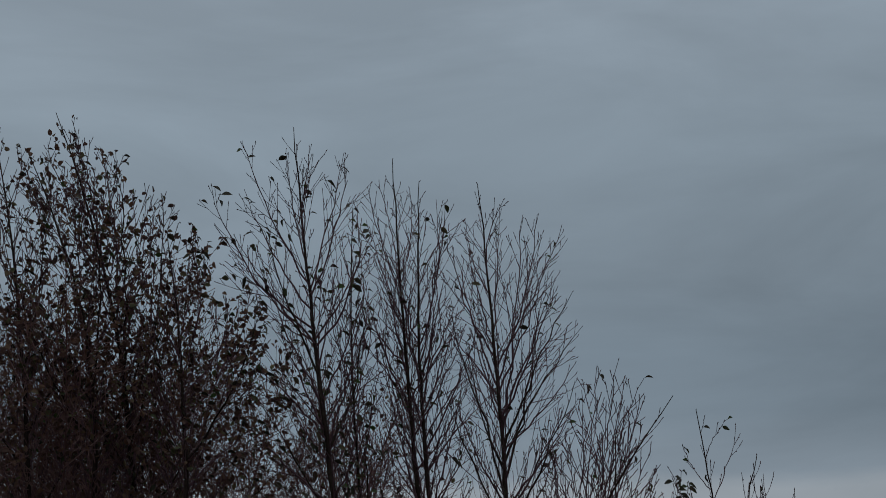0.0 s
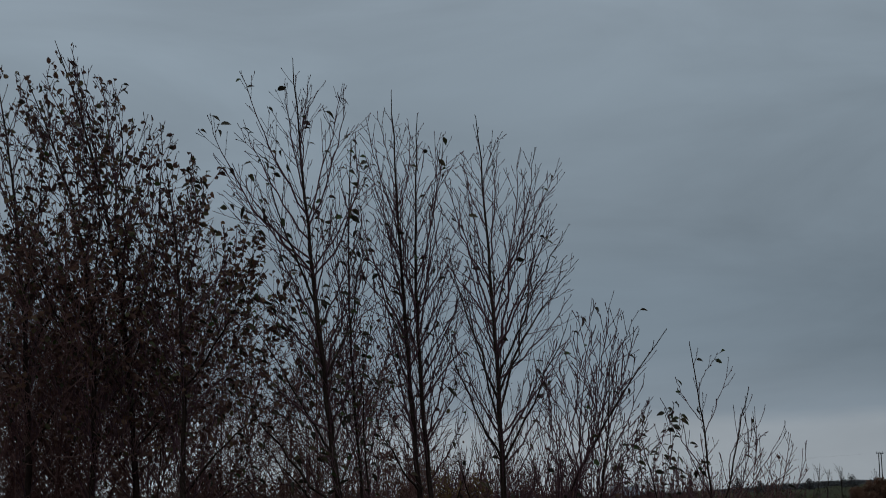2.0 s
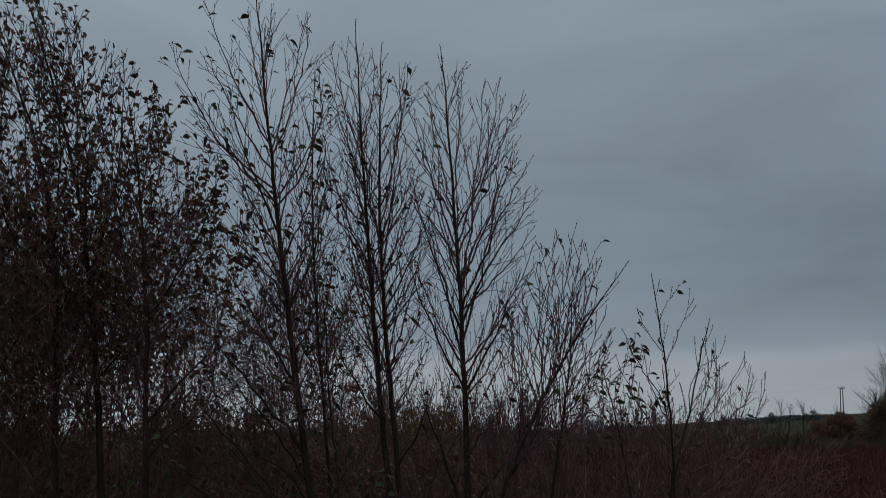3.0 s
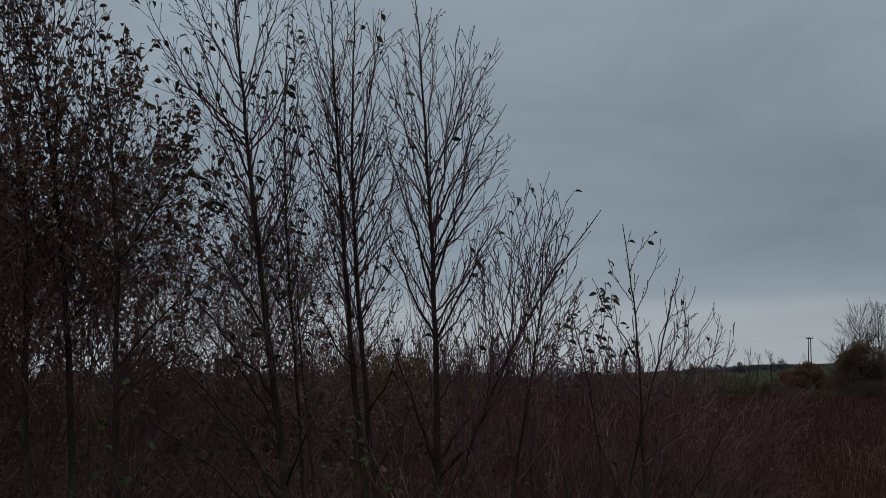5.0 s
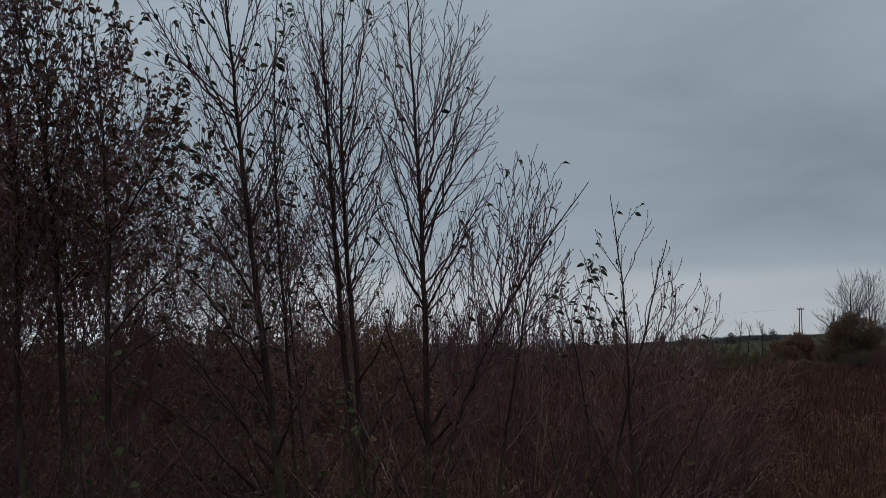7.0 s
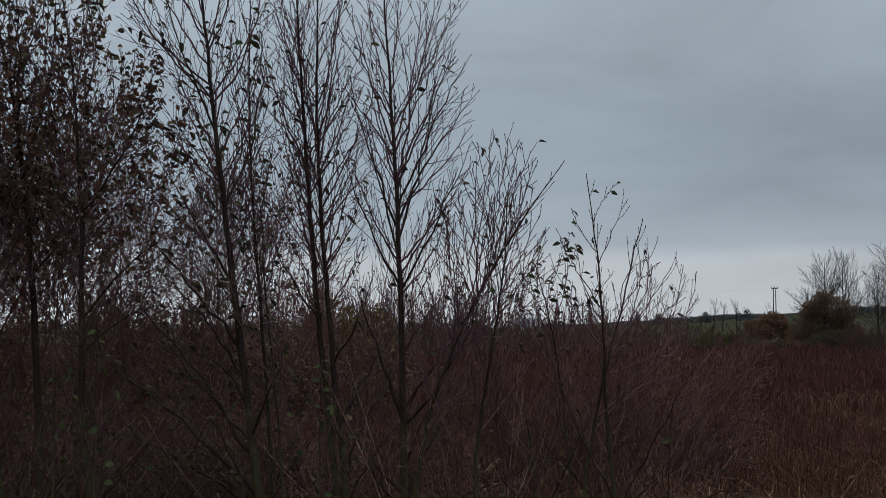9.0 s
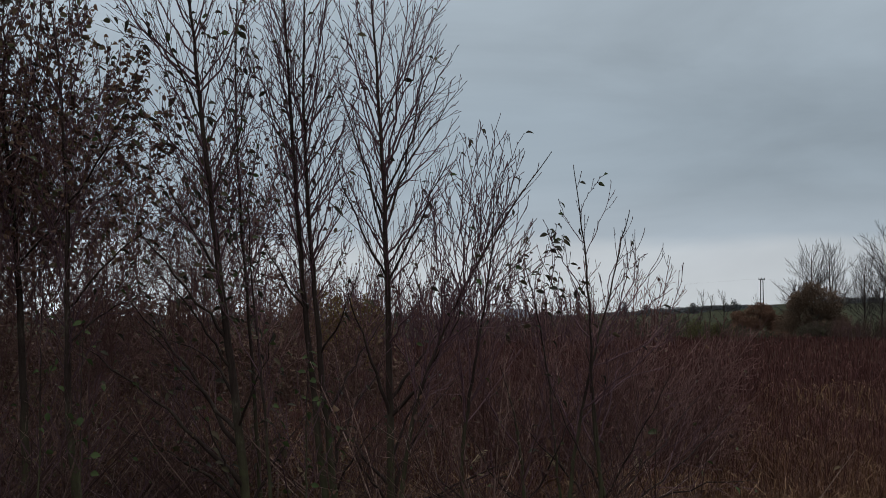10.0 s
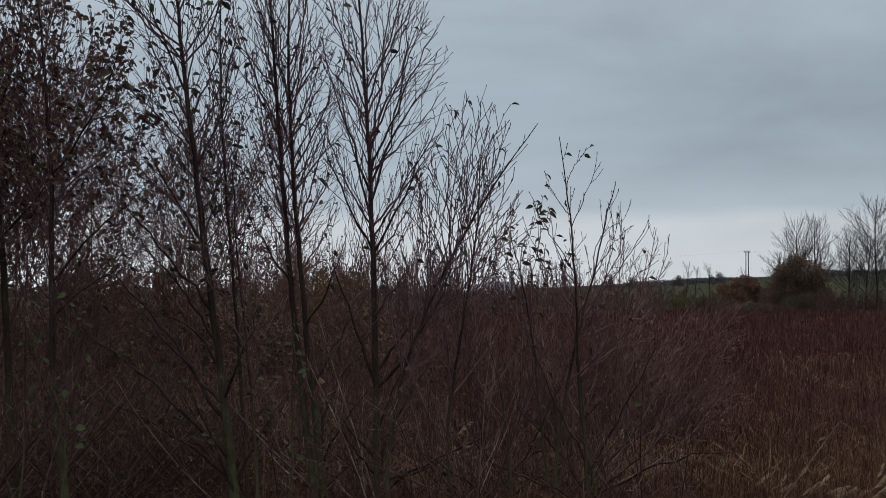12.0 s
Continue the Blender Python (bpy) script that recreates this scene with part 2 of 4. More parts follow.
# ---- mesh helpers ----
class Shape:
    """Collects vertices and faces in blocks, and turns them into one mesh."""

    def __init__(self):
        self.v, self.f, self.count = [], [], 0

    def add(self, verts, faces):
        verts = np.asarray(verts, dtype=np.float64).reshape(-1, 3)
        self.v.append(verts)
        self.f.append(np.asarray(faces, dtype=np.int64) + self.count)
        self.count += len(verts)

    def tube(self, path, radii, sides=4):
        path, radii = np.asarray(path), np.asarray(radii)
        n = len(path)
        tan = np.gradient(path, axis=0)
        tan /= np.linalg.norm(tan, axis=1, keepdims=True) + 1e-9
        ref = np.array([0.0, 1.0, 0.0]) if abs(tan[:, 1]).max() < 0.9 else np.array([1.0, 0.0, 0.0])
        a = np.cross(tan, ref)
        a /= np.linalg.norm(a, axis=1, keepdims=True) + 1e-9
        b = np.cross(tan, a)
        w = np.arange(sides) * 2 * np.pi / sides
        ring = a[:, None] * np.cos(w)[None, :, None] + b[:, None] * np.sin(w)[None, :, None]
        v = path[:, None] + ring * radii[:, None, None]
        i, j = np.meshgrid(np.arange(n - 1), np.arange(sides), indexing="ij")
        k = (j + 1) % sides
        q = np.stack([i * sides + j, i * sides + k, (i + 1) * sides + k, (i + 1) * sides + j], -1).reshape(-1, 4)
        self.add(v.reshape(-1, 3), q)

    def mesh(self, name, material, smooth=True):
        me = bpy.data.meshes.new(name)
        if not self.v:
            return me
        v = np.concatenate(self.v)
        sizes = np.concatenate([np.full(len(f), f.shape[1]) for f in self.f])
        loops = np.concatenate([f.ravel() for f in self.f])
        me.vertices.add(len(v))
        me.vertices.foreach_set("co", v.ravel())
        me.loops.add(len(loops))
        me.loops.foreach_set("vertex_index", loops.astype(np.int32))
        me.polygons.add(len(sizes))
        me.polygons.foreach_set("loop_start", np.concatenate([[0], np.cumsum(sizes)[:-1]]).astype(np.int32))
        me.polygons.foreach_set("use_smooth", np.full(len(sizes), smooth))
        me.update(calc_edges=True)
        me.materials.append(material)
        return me


def part(name, shape, material, parent, label="", kind="", smooth=True):
    ob = new(name, shape.mesh(name, material, smooth))
    ob.parent = parent
    return tagged(ob, label=label, kind=kind)


def thing(name, x, y, label, category, group="", kind="", z=None):
    ob = new(name)
    ob.location = (x, y, height(x, y) if z is None else z)
    ob.empty_display_size = 0.2
    return tagged(ob, label=label, category=category, group=group, kind=kind)


def unit(v):
    return v / (np.linalg.norm(v) + 1e-9)


def height(x, y):
    """The lie of the land: a flat bog, then pasture that rises slowly."""
    bump = 0.035 * math.sin(0.9 * x + 0.4) * math.sin(0.7 * y) if y < 60 else 0.0
    rise = max(0.0, y - 170.0)
    side = max(0.0, min(1.0, (x - 20.0) / 160.0))
    far = 0.0055 * min(rise, 500.0) + 0.0385 * min(rise, 230.0) * side
    return bump + far


# ---- growing wood ----
def grow(p0, d0, length, rng, n=5, up=0.25, zig=0.05):
    """A twig that leaves p0 along d0, turns upward and zigzags a little from bud to bud."""
    step, p, d = length / n, np.array(p0, float), unit(np.array(d0, float))
    path = [p.copy()]
    for i in range(n):
        d = unit(d + np.array([0, 0, up / n * 1.6]) + rng.normal(0, zig, 3))
        p = p + d * step
        path.append(p.copy())
    return np.array(path)


def side_twigs(shape, path, r_at, rng, levels, gap, longest, first=0.15, thin=0.0025, angle=(18, 36), nodes=None, share=0.62, up=0.42, sides=3, thick=0.004, zig=0.055, sparse=1.5):
    """Side twigs along a path, and theirs in turn; nodes collects where leaves may hang."""
    seg = np.linalg.norm(np.diff(path, axis=0), axis=1)
    total = seg.sum()
    along = np.concatenate([[0], np.cumsum(seg)])
    s = first * total + rng.uniform(0, gap)
    turn = rng.uniform(0, 6.28)
    while s < total * 0.965:
        i = min(np.searchsorted(along, s) - 1, len(seg) - 1)
        i = max(i, 0)
        p = path[i] + (path[i + 1] - path[i]) * ((s - along[i]) / max(seg[i], 1e-6))
        t = unit(path[i + 1] - path[i])
        side = unit(np.cross(t, [math.cos(turn), math.sin(turn), 0.13]))
        a = radians(rng.uniform(*angle))
        left = total - s
        ln = min(longest, share * left + 0.05) * rng.uniform(0.4, 1.15)
        if ln > 0.055:
            n = 2 if ln < 0.1 else 3 if ln < 0.22 else 4 if ln < 0.4 else 5
            q = grow(p, t * math.cos(a) + side * math.sin(a), ln, rng, n, up, zig)
            r0 = min(thin + thick * ln, 0.75 * r_at(s / total))
            shape.tube(q, np.append(np.linspace(max(r0, thin), thin * 0.7, len(q) - 1), thin * 1.1), sides)
            if nodes is not None:
                for k in range(1, len(q)):
                    nodes.append((q[k], unit(q[k] - q[k - 1])))
            if levels > 1 and ln > 0.12:
                side_twigs(shape, q, lambda u, r0=r0: r0 * (1 - 0.6 * u), rng, levels - 1, gap * sparse, longest * 0.6, 0.18, thin, angle, nodes, share, up, sides, thick, zig, sparse)
        s += gap * rng.uniform(0.55, 1.5)
        turn += 2.4 + rng.uniform(-0.5, 0.5)


def bowed(p0, p1, bow, n, rng, wob):
    """A limb from p0 to p1 that leaves the straight line by bow, to its left in the picture plane."""
    p0, p1 = np.array(p0, float), np.array(p1, float)
    v = p1 - p0
    side = np.array([-v[2], 0, v[0]]) / (math.hypot(v[0], v[2]) + 1e-9)
    s = np.linspace(0, 1, n)
    path = p0 + v * s[:, None] + side * (4 * s * (1 - s) * bow)[:, None]
    path[1:-1] += rng.normal(0, wob, (n - 2, 3))
    return path


LEAF_MESHES = []


def leaf_outline(length, width, curl, fold):
    """An oval, pointed leaf folded along its midrib and curled at the tip, on a short stalk."""
    s = Shape()
    rows = [(0.0, 0.02), (0.18, 0.62), (0.42, 1.0), (0.68, 0.78), (0.88, 0.36), (1.0, 0.02)]
    v = []
    for t, w in rows:
        z = -curl * t * t * length
        x = width * 0.5 * w
        v += [(-x, t * length, z + fold * x), (0, t * length, z), (x, t * length, z + fold * x)]
    f = []
    for i in range(len(rows) - 1):
        for j in range(2):
            a = i * 3 + j
            f.append((a, a + 1, a + 4, a + 3))
    s.add(v, f)
    s.tube(np.array([(0, -0.25 * length, 0.03 * length), (0, -0.1 * length, 0.01 * length), (0, 0.05 * length, 0)]), [0.0022, 0.0018, 0.0015], 3)
    return s


for ln, wd, cu, fo in ((0.066, 0.038, 0.35, 0.6), (0.055, 0.03, 0.7, 0.9), (0.075, 0.042, 0.2, 0.4), (0.05, 0.032, 0.5, 0.6), (0.062, 0.026, 0.9, 1.1)):
    LEAF_MESHES.append(leaf_outline(ln, wd, cu, fo).mesh("leaf", LEAF))


GREEN = surface("green_leaf", [(0.0, (0.036, 0.05, 0.018)), (0.6, (0.058, 0.082, 0.028)), (1.0, (0.10, 0.115, 0.045))], 30, 0.6, 0.2, per_object=0.6, fine=160, through_light=0.25)
GREEN_MESHES = [leaf_outline(0.046, 0.034, 0.35, 0.5).mesh("leaf", GREEN), leaf_outline(0.056, 0.04, 0.25, 0.3).mesh("leaf", GREEN)]


def hang_leaf(parent, p, d, rng, size=1.0, green=False):
    """One leaf as an object of its own, drooping from a twig."""
    ob = new("leaf", GREEN_MESHES[rng.integers(2)] if green else LEAF_MESHES[rng.integers(len(LEAF_MESHES))])
    ob.parent = parent
    y = Vector((*(unit(np.array([rng.normal(0.5, 0.6), rng.normal(0, 0.35), rng.uniform(-0.6, 0.25)]))),))
    q = y.to_track_quat("Y", "Z") @ Euler((0, rng.uniform(-1.2, 1.2), 0)).to_quaternion()
    k = size * rng.uniform(0.75, 1.2)
    ob.matrix_basis = Matrix.LocRotScale(Vector(p) + y * 0.008 * k, q, (k, k, k))
    return ob


def leaf_cloud(shape, points, rng, size, droop=0.3, long=1.5, far=False):
    """Many small folded leaves at the given points: two triangles a side, or far off one."""
    pts = np.asarray(points)
    n = len(pts)
    d = rng.normal(0, 1, (n, 3))
    d[:, 2] -= droop
    d /= np.linalg.norm(d, axis=1, keepdims=True)
    w = np.cross(d, rng.normal(0, 1, (n, 3)))
    w /= np.linalg.norm(w, axis=1, keepdims=True) + 1e-9
    up = np.cross(d, w)
    ln = (size * rng.uniform(0.6, 1.3, n))[:, None]
    half = ln / long / 2
    tip, low, far_in = pts + d * ln - up * ln * 0.12, pts + d * ln * 0.28, pts + d * ln * 0.66
    lift = up * half * 0.45
    if far:
        mid, rise = (low + far_in) / 2, up * half * 0.5
        i = np.arange(n)[:, None] * 4
        shape.add(np.stack([pts, mid + w * half * 1.1 + rise, tip, mid - w * half * 1.1 + rise], 1).reshape(-1, 3), np.concatenate([i + [0, 1, 2], i + [0, 2, 3]]))
        return
    v = np.stack([pts, low + w * half * 0.9 + lift, far_in + w * half * 0.85 + lift, tip, far_in - w * half * 0.85 + lift, low - w * half * 0.9 + lift], 1).reshape(-1, 3)
    i = np.arange(n)[:, None] * 6
    shape.add(v, np.concatenate([i + [0, 1, 2, 3], i + [0, 3, 4, 5]]))


def evenly(nodes, low=0.0, cell=0.16):
    """Weights that spread a choice of nodes through space, however crowded they are, fading out below a height."""
    cells, keys = {}, [tuple((n[0] / cell).astype(int)) for n in nodes]
    for k in keys:
        cells[k] = cells.get(k, 0) + 1
    even = np.array([cells[k] ** -0.8 for k in keys])
    if low > 0:
        even *= np.clip((np.array([n[0][2] for n in nodes]) - low + 1.1) / 1.6, 0.03, 1.0)
    return even / even.sum()


def stem(x, y, tall, lean, bow, sway, r, limbs):
    return dict(x=x, y=y, tall=tall, lean=lean, bow=bow, sway=sway, r=r, limbs=limbs)


def tree(name, label, category, stems, seed, leaves=20, leaf_size=1.0, cloud=0, cloud_size=0.045, gap=0.07, levels=3, longest=0.9, group="", low=0.4, share=0.72, thin=0.0025, leaf_from=0.0, thin_top=0.5, green=0.08, buds=0.55, angle=(18, 36), side_up=0.42, zig=0.022, sparse=1.7, extra=None):
    """A young tree: stems that lean and bow, limbs that leave them (height, reach, rise, bow, depth), twigs and what leaves are left."""
    rng = np.random.default_rng(seed)
    x0, y0 = stems[0]["x"], stems[0]["y"]
    root = thing(name, x0, y0, label, category, group)
    g = height(x0, y0)
    twigs, nodes = Shape(), []
    for k, st in enumerate(stems):
        if extra:
            # many lesser limbs between the main ones: count, lowest, highest, reach either way, rise
            for i in range(extra[0]):
                z = extra[1] + (extra[2] - extra[1]) * (i + rng.uniform(0, 1)) / extra[0]
                reach = extra[3] * rng.uniform(0.35, 1.0) * (-1 if (i + k) % 2 else 1) + extra[5]
                st["limbs"].append((z, reach, extra[4] * rng.uniform(0.6, 1.15), -0.06 * reach, rng.uniform(-0.4, 0.4)))

        def at(z):
            u = z / st["tall"]
            return np.array([st["x"] - x0 + st["lean"] * u + st["bow"] * 4 * u * (1 - u) + st["sway"] * math.sin(6.2832 * u), st["y"] - y0, z - g])

        def thick(u, st=st):
            return st["r"] * (1 - u) ** 0.95 + 0.0026

        zs = np.linspace(-0.08, st["tall"], 30)
        path = np.array([at(z) for z in zs])
        path[2:-1] += rng.normal(0, 0.0035, (27, 3))
        nodes += [(path[j], unit(path[j] - path[j - 1])) for j in range(20, 30)]
        trunk = Shape()
        flare = 1 + 0.5 * np.exp(-np.maximum(zs, 0) / 0.12)
        trunk.tube(path, [thick(max(z, 0) / st["tall"]) * wide for z, wide in zip(zs, flare)], 8)
        part("trunk", trunk, BARK, root)
        side_twigs(twigs, path, thick, rng, levels, gap * 0.8, longest * 1.15, low, thin, angle, nodes, share * 0.7, side_up, zig=zig, sparse=sparse)
        for h0, reach, rise, lb, dep in st["limbs"]:
            p0 = at(h0)
            ln = math.sqrt(reach * reach + rise * rise + dep * dep)
            lp = bowed(p0, p0 + np.array([reach, dep, rise]), lb, 11, rng, 0.0015 + 0.0065 * ln)
            r0 = min(0.6 * thick(h0 / st["tall"]), 0.0026 + (0.0115 if h0 < 1.5 else 0.0085 if h0 < 2.0 else 0.006) * ln)
            nodes += [(lp[k], unit(lp[k] - lp[k - 1])) for k in range(5, 11)]
            lim = Shape()
            lim.tube(lp, np.linspace(r0, 0.0017, len(lp)), 6)
            part("limb", lim, TWIG if r0 < 0.009 else LIMB, root)
            side_twigs(twigs, lp, lambda u, r0=r0: r0 * (1 - 0.8 * u), rng, levels, gap, longest, 0.22, thin, angle, nodes, share, side_up, zig=zig, sparse=sparse)
    for p, d in nodes:
        if rng.uniform() < buds:
            q = unit(d + rng.normal(0, 0.35, 3))
            twigs.tube([p - q * 0.003, p + q * 0.006, p + q * 0.017], [0.0016, 0.0042, 0.0012], 3)
    part("crown", twigs, TWIG, root, "fine dark bare twigs with small buds", "stuff")
    even = evenly(nodes, leaf_from)
    highest = max(n[0][2] for n in nodes)
    even *= np.array([min(1.0, max(thin_top, (highest - n[0][2]) / 2.2)) for n in nodes])
    even /= even.sum()
    for i in rng.choice(len(nodes), min(leaves, len(nodes)), replace=False, p=even):
        hang_leaf(root, nodes[i][0], nodes[i][1], rng, leaf_size, rng.uniform() < green)
    if cloud:
        cl = Shape()
        pick = rng.choice(len(nodes), cloud, replace=True, p=even)
        leaf_cloud(cl, np.array([nodes[i][0] for i in pick]) + rng.normal(0, 0.008, (cloud, 3)), rng, cloud_size)
        part("foliage", cl, LEAVES, root, "withered small leaves", "stuff")
    return root


def bush(name, label, category, x, y, wide, tall, seed, stems=40, gap=0.12, levels=2, longest=0.5, r=0.006, thin=0.002, material=None, leaf_mat=None, leaves=0, leaf_size=0.05, spread=0.35, group="", deep=None, up=0.35, n=7, wander=0.06, first=0.15, leaf_from=0.0, angle=(18, 36), side_up=0.42, share=0.62, fresh=0, tilt=0.0):
    """A many-stemmed bush: stems that fan out of the ground, side twigs, and perhaps leaves."""
    rng = np.random.default_rng(seed)
    root = thing(name, x, y, label, category, group)
    deep = wide if deep is None else deep
    wood, nodes = Shape(), []
    for i in range(stems):
        px, py = rng.uniform(-0.5, 0.5) * wide * 0.7, rng.uniform(-0.5, 0.5) * deep * 0.7
        d = (tilt + px / wide * spread * 2 + rng.normal(0, spread * 0.5), py / deep * spread * 2 + rng.normal(0, spread * 0.5), 1.0)
        edge = 1 - 0.35 * (abs(px) / (0.5 * wide)) ** 2
        ln = tall * edge * rng.uniform(0.55, 1.08)
        q = grow((px, py, -0.05), d, ln, rng, n, up, wander)
        wood.tube(q, np.linspace(r, thin, len(q)), 4)
        side_twigs(wood, q, lambda u: r * (1 - 0.6 * u), rng, levels, gap, longest, first, thin, angle, nodes, share, side_up)
    part("growth", wood, material or TWIG, root, kind="stuff")
    for i in rng.choice(len(nodes), fresh, replace=False):
        hang_leaf(root, nodes[i][0], nodes[i][1], rng, 1.0, rng.uniform() < 0.8)
    if leaves:
        cl = Shape()
        pick = rng.choice(len(nodes), leaves, replace=True, p=evenly(nodes, leaf_from))
        leaf_cloud(cl, np.array([nodes[i][0] for i in pick]) + rng.normal(0, leaf_size * 0.6, (leaves, 3)), rng, leaf_size, far=y > 20)
        part("foliage", cl, leaf_mat or BRAMBLE, root, kind="stuff")
    return root


# ---- ground ----
def make_ground():
    s = Shape()
    radii = np.concatenate([[0.4], np.geomspace(1.0, 3800.0, 90)])
    turns = np.linspace(0, 2 * np.pi, 144, endpoint=False)
    v = [(0, 0, height(0, 0))]
    for r in radii:
        for a in turns:
            x, y = r * math.sin(a), r * math.cos(a)
            v.append((x, y, height(x, y)))
    n = len(turns)
    tri = [(0, 1 + (j + 1) % n, 1 + j) for j in range(n)]
    quad = [(1 + i * n + j, 1 + i * n + (j + 1) % n, 1 + (i + 1) * n + (j + 1) % n, 1 + (i + 1) * n + j) for i in range(len(radii) - 1) for j in range(n)]
    s.add(v, quad)
    s.add(v[:n + 1], tri)
    ob = new("ground", s.mesh("ground", GROUND))
    return tagged(ob, "dark peaty bog floor running into green rising pasture", "ground", kind="structure")


make_ground()


# ---- the reed field ----
def reed_field(name, label, near, far, count, tall, seed, mat=None, least=0.6, mess=1.0, left=-0.5, right=0.5, width=0.005, curl=0.3):
    """Thin upright blades in tufts with short bent tips; further off fewer, wider ones that stand for tufts."""
    rng = np.random.default_rng(seed)
    y = near * (far / near) ** rng.uniform(0, 1, count)
    x = rng.uniform(left, right, count) * (y + 4)
    # under the dense stand the reeds give way to branches and litter
    keep = ~((y < 15) & (x < -0.7 + rng.normal(0, 0.35, count)) & (rng.uniform(0, 1, count) < 0.8))
    keep &= rng.uniform(0, 1, count) < np.clip((far - y) / (0.85 * (far - near)), 0, 1) ** 1.3 if far < 100 else True
    if mat is STRAW:
        keep &= np.array([noise.noise(Vector((a * 0.5, b * 0.22, 4.0))) + 0.6 * noise.noise(Vector((a * 1.7, b * 0.8, 7.0))) for a, b in zip(x, y)]) > rng.normal(-0.05, 0.16, count)
    x, y = x[keep], y[keep]
    count = len(x)
    patch = np.array([noise.noise(Vector((a * 0.25, b * 0.12, seed))) + 0.7 * noise.noise(Vector((a * 2.2, b * 1.1, seed + 9))) for a, b in zip(x, y)])
    h = tall * rng.uniform(least, 1.05, count) * (1 + 0.4 * patch)
    z = np.array([height(a, b) for a, b in zip(x, y)])
    w = width * np.maximum(1.0, y / 13.0) ** 0.85 * rng.uniform(0.6, 1.5, count)
    face = rng.uniform(-1.1, 1.1, count)
    lean, lean_y = rng.normal(0.02, 0.065 * mess, count) * h, rng.normal(0, 0.06 * mess, count) * h
    a = rng.uniform(0, 6.283, count)
    reach = np.abs(rng.normal(0.0, curl * mess, count)) * h * 0.5
    cx, cy = np.cos(a) * reach, np.sin(a) * reach
    fall = np.clip(reach / (0.3 * h), 0.1, 1.1) * h
    base = np.stack([x, y, z - 0.03], -1)
    mid = base + np.stack([lean * 0.35, lean_y * 0.35, h * 0.6], -1)
    top = base + np.stack([lean, lean_y, h * 0.86], -1)
    bend = top + np.stack([cx * 0.5, cy * 0.5, 0.13 * h - 0.03 * fall], -1)
    tip = bend + np.stack([cx * 0.7, cy * 0.7, 0.10 * h - 0.22 * fall], -1)
    side = np.stack([np.cos(face) * w / 2, np.sin(face) * w / 2, np.zeros(count)], -1)
    v = np.stack([base, mid + side, mid - side, top + side, top - side, bend + side * 0.7, bend - side * 0.7, tip], 1).reshape(-1, 3)
    i = np.arange(count)[:, None] * 8
    s = Shape()
    s.add(v, np.concatenate([i + [2, 1, 3, 4], i + [4, 3, 5, 6]]))
    s.v.append(np.zeros((0, 3)))
    s.f.append(np.concatenate([i + [0, 1, 2], i + [6, 5, 7]]))
    ob = new(name, s.mesh(name, mat or REED))
    return tagged(ob, label, "reeds", kind="stuff")


reed_field("reed_bed", "tangled reddish-brown dead grass and reeds near the trees", 8.0, 34.0, 52000, 0.6, 3, mess=1.5, width=0.0036, left=-0.35, curl=0.45)
reed_field("sedge_bed", "matted dull brown sedge with bent tips", 8.0, 32.0, 62000, 0.58, 13, SEDGE, mess=1.25, width=0.0042, left=-0.12, right=0.45, curl=0.7)
reed_field("reed_bed", "reddish-brown dry reeds covering the open bog", 12.0, 70.0, 44000, 0.64, 6, least=0.7, mess=1.1, width=0.0055, left=-0.4)
reed_field("reed_bed", "far dull red-brown reeds at the edge of the bog", 30.0, 164.0, 28000, 0.68, 4, least=0.8, left=-0.42, right=0.42, width=0.009)
reed_field("straw_reeds", "pale straw-coloured curled blades among the red-brown reeds", 11.0, 42.0, 30000, 0.62, 5, STRAW, mess=1.3, left=-0.15, right=0.42, width=0.0062, curl=1.2)
reed_field("straw_reeds", "scattered thin pale stalks at the near edge of the bog", 8.5, 13.5, 6500, 0.56, 8, STRAW, mess=1.6, left=-0.2, right=0.42, width=0.0025, curl=0.6)

reed_field("straw_reeds", "pale curled grass in the gaps between the trunks", 11.0, 17.0, 15000, 0.5, 9, STRAW, mess=1.5, left=-0.16, right=0.1, width=0.0045, curl=1.2)

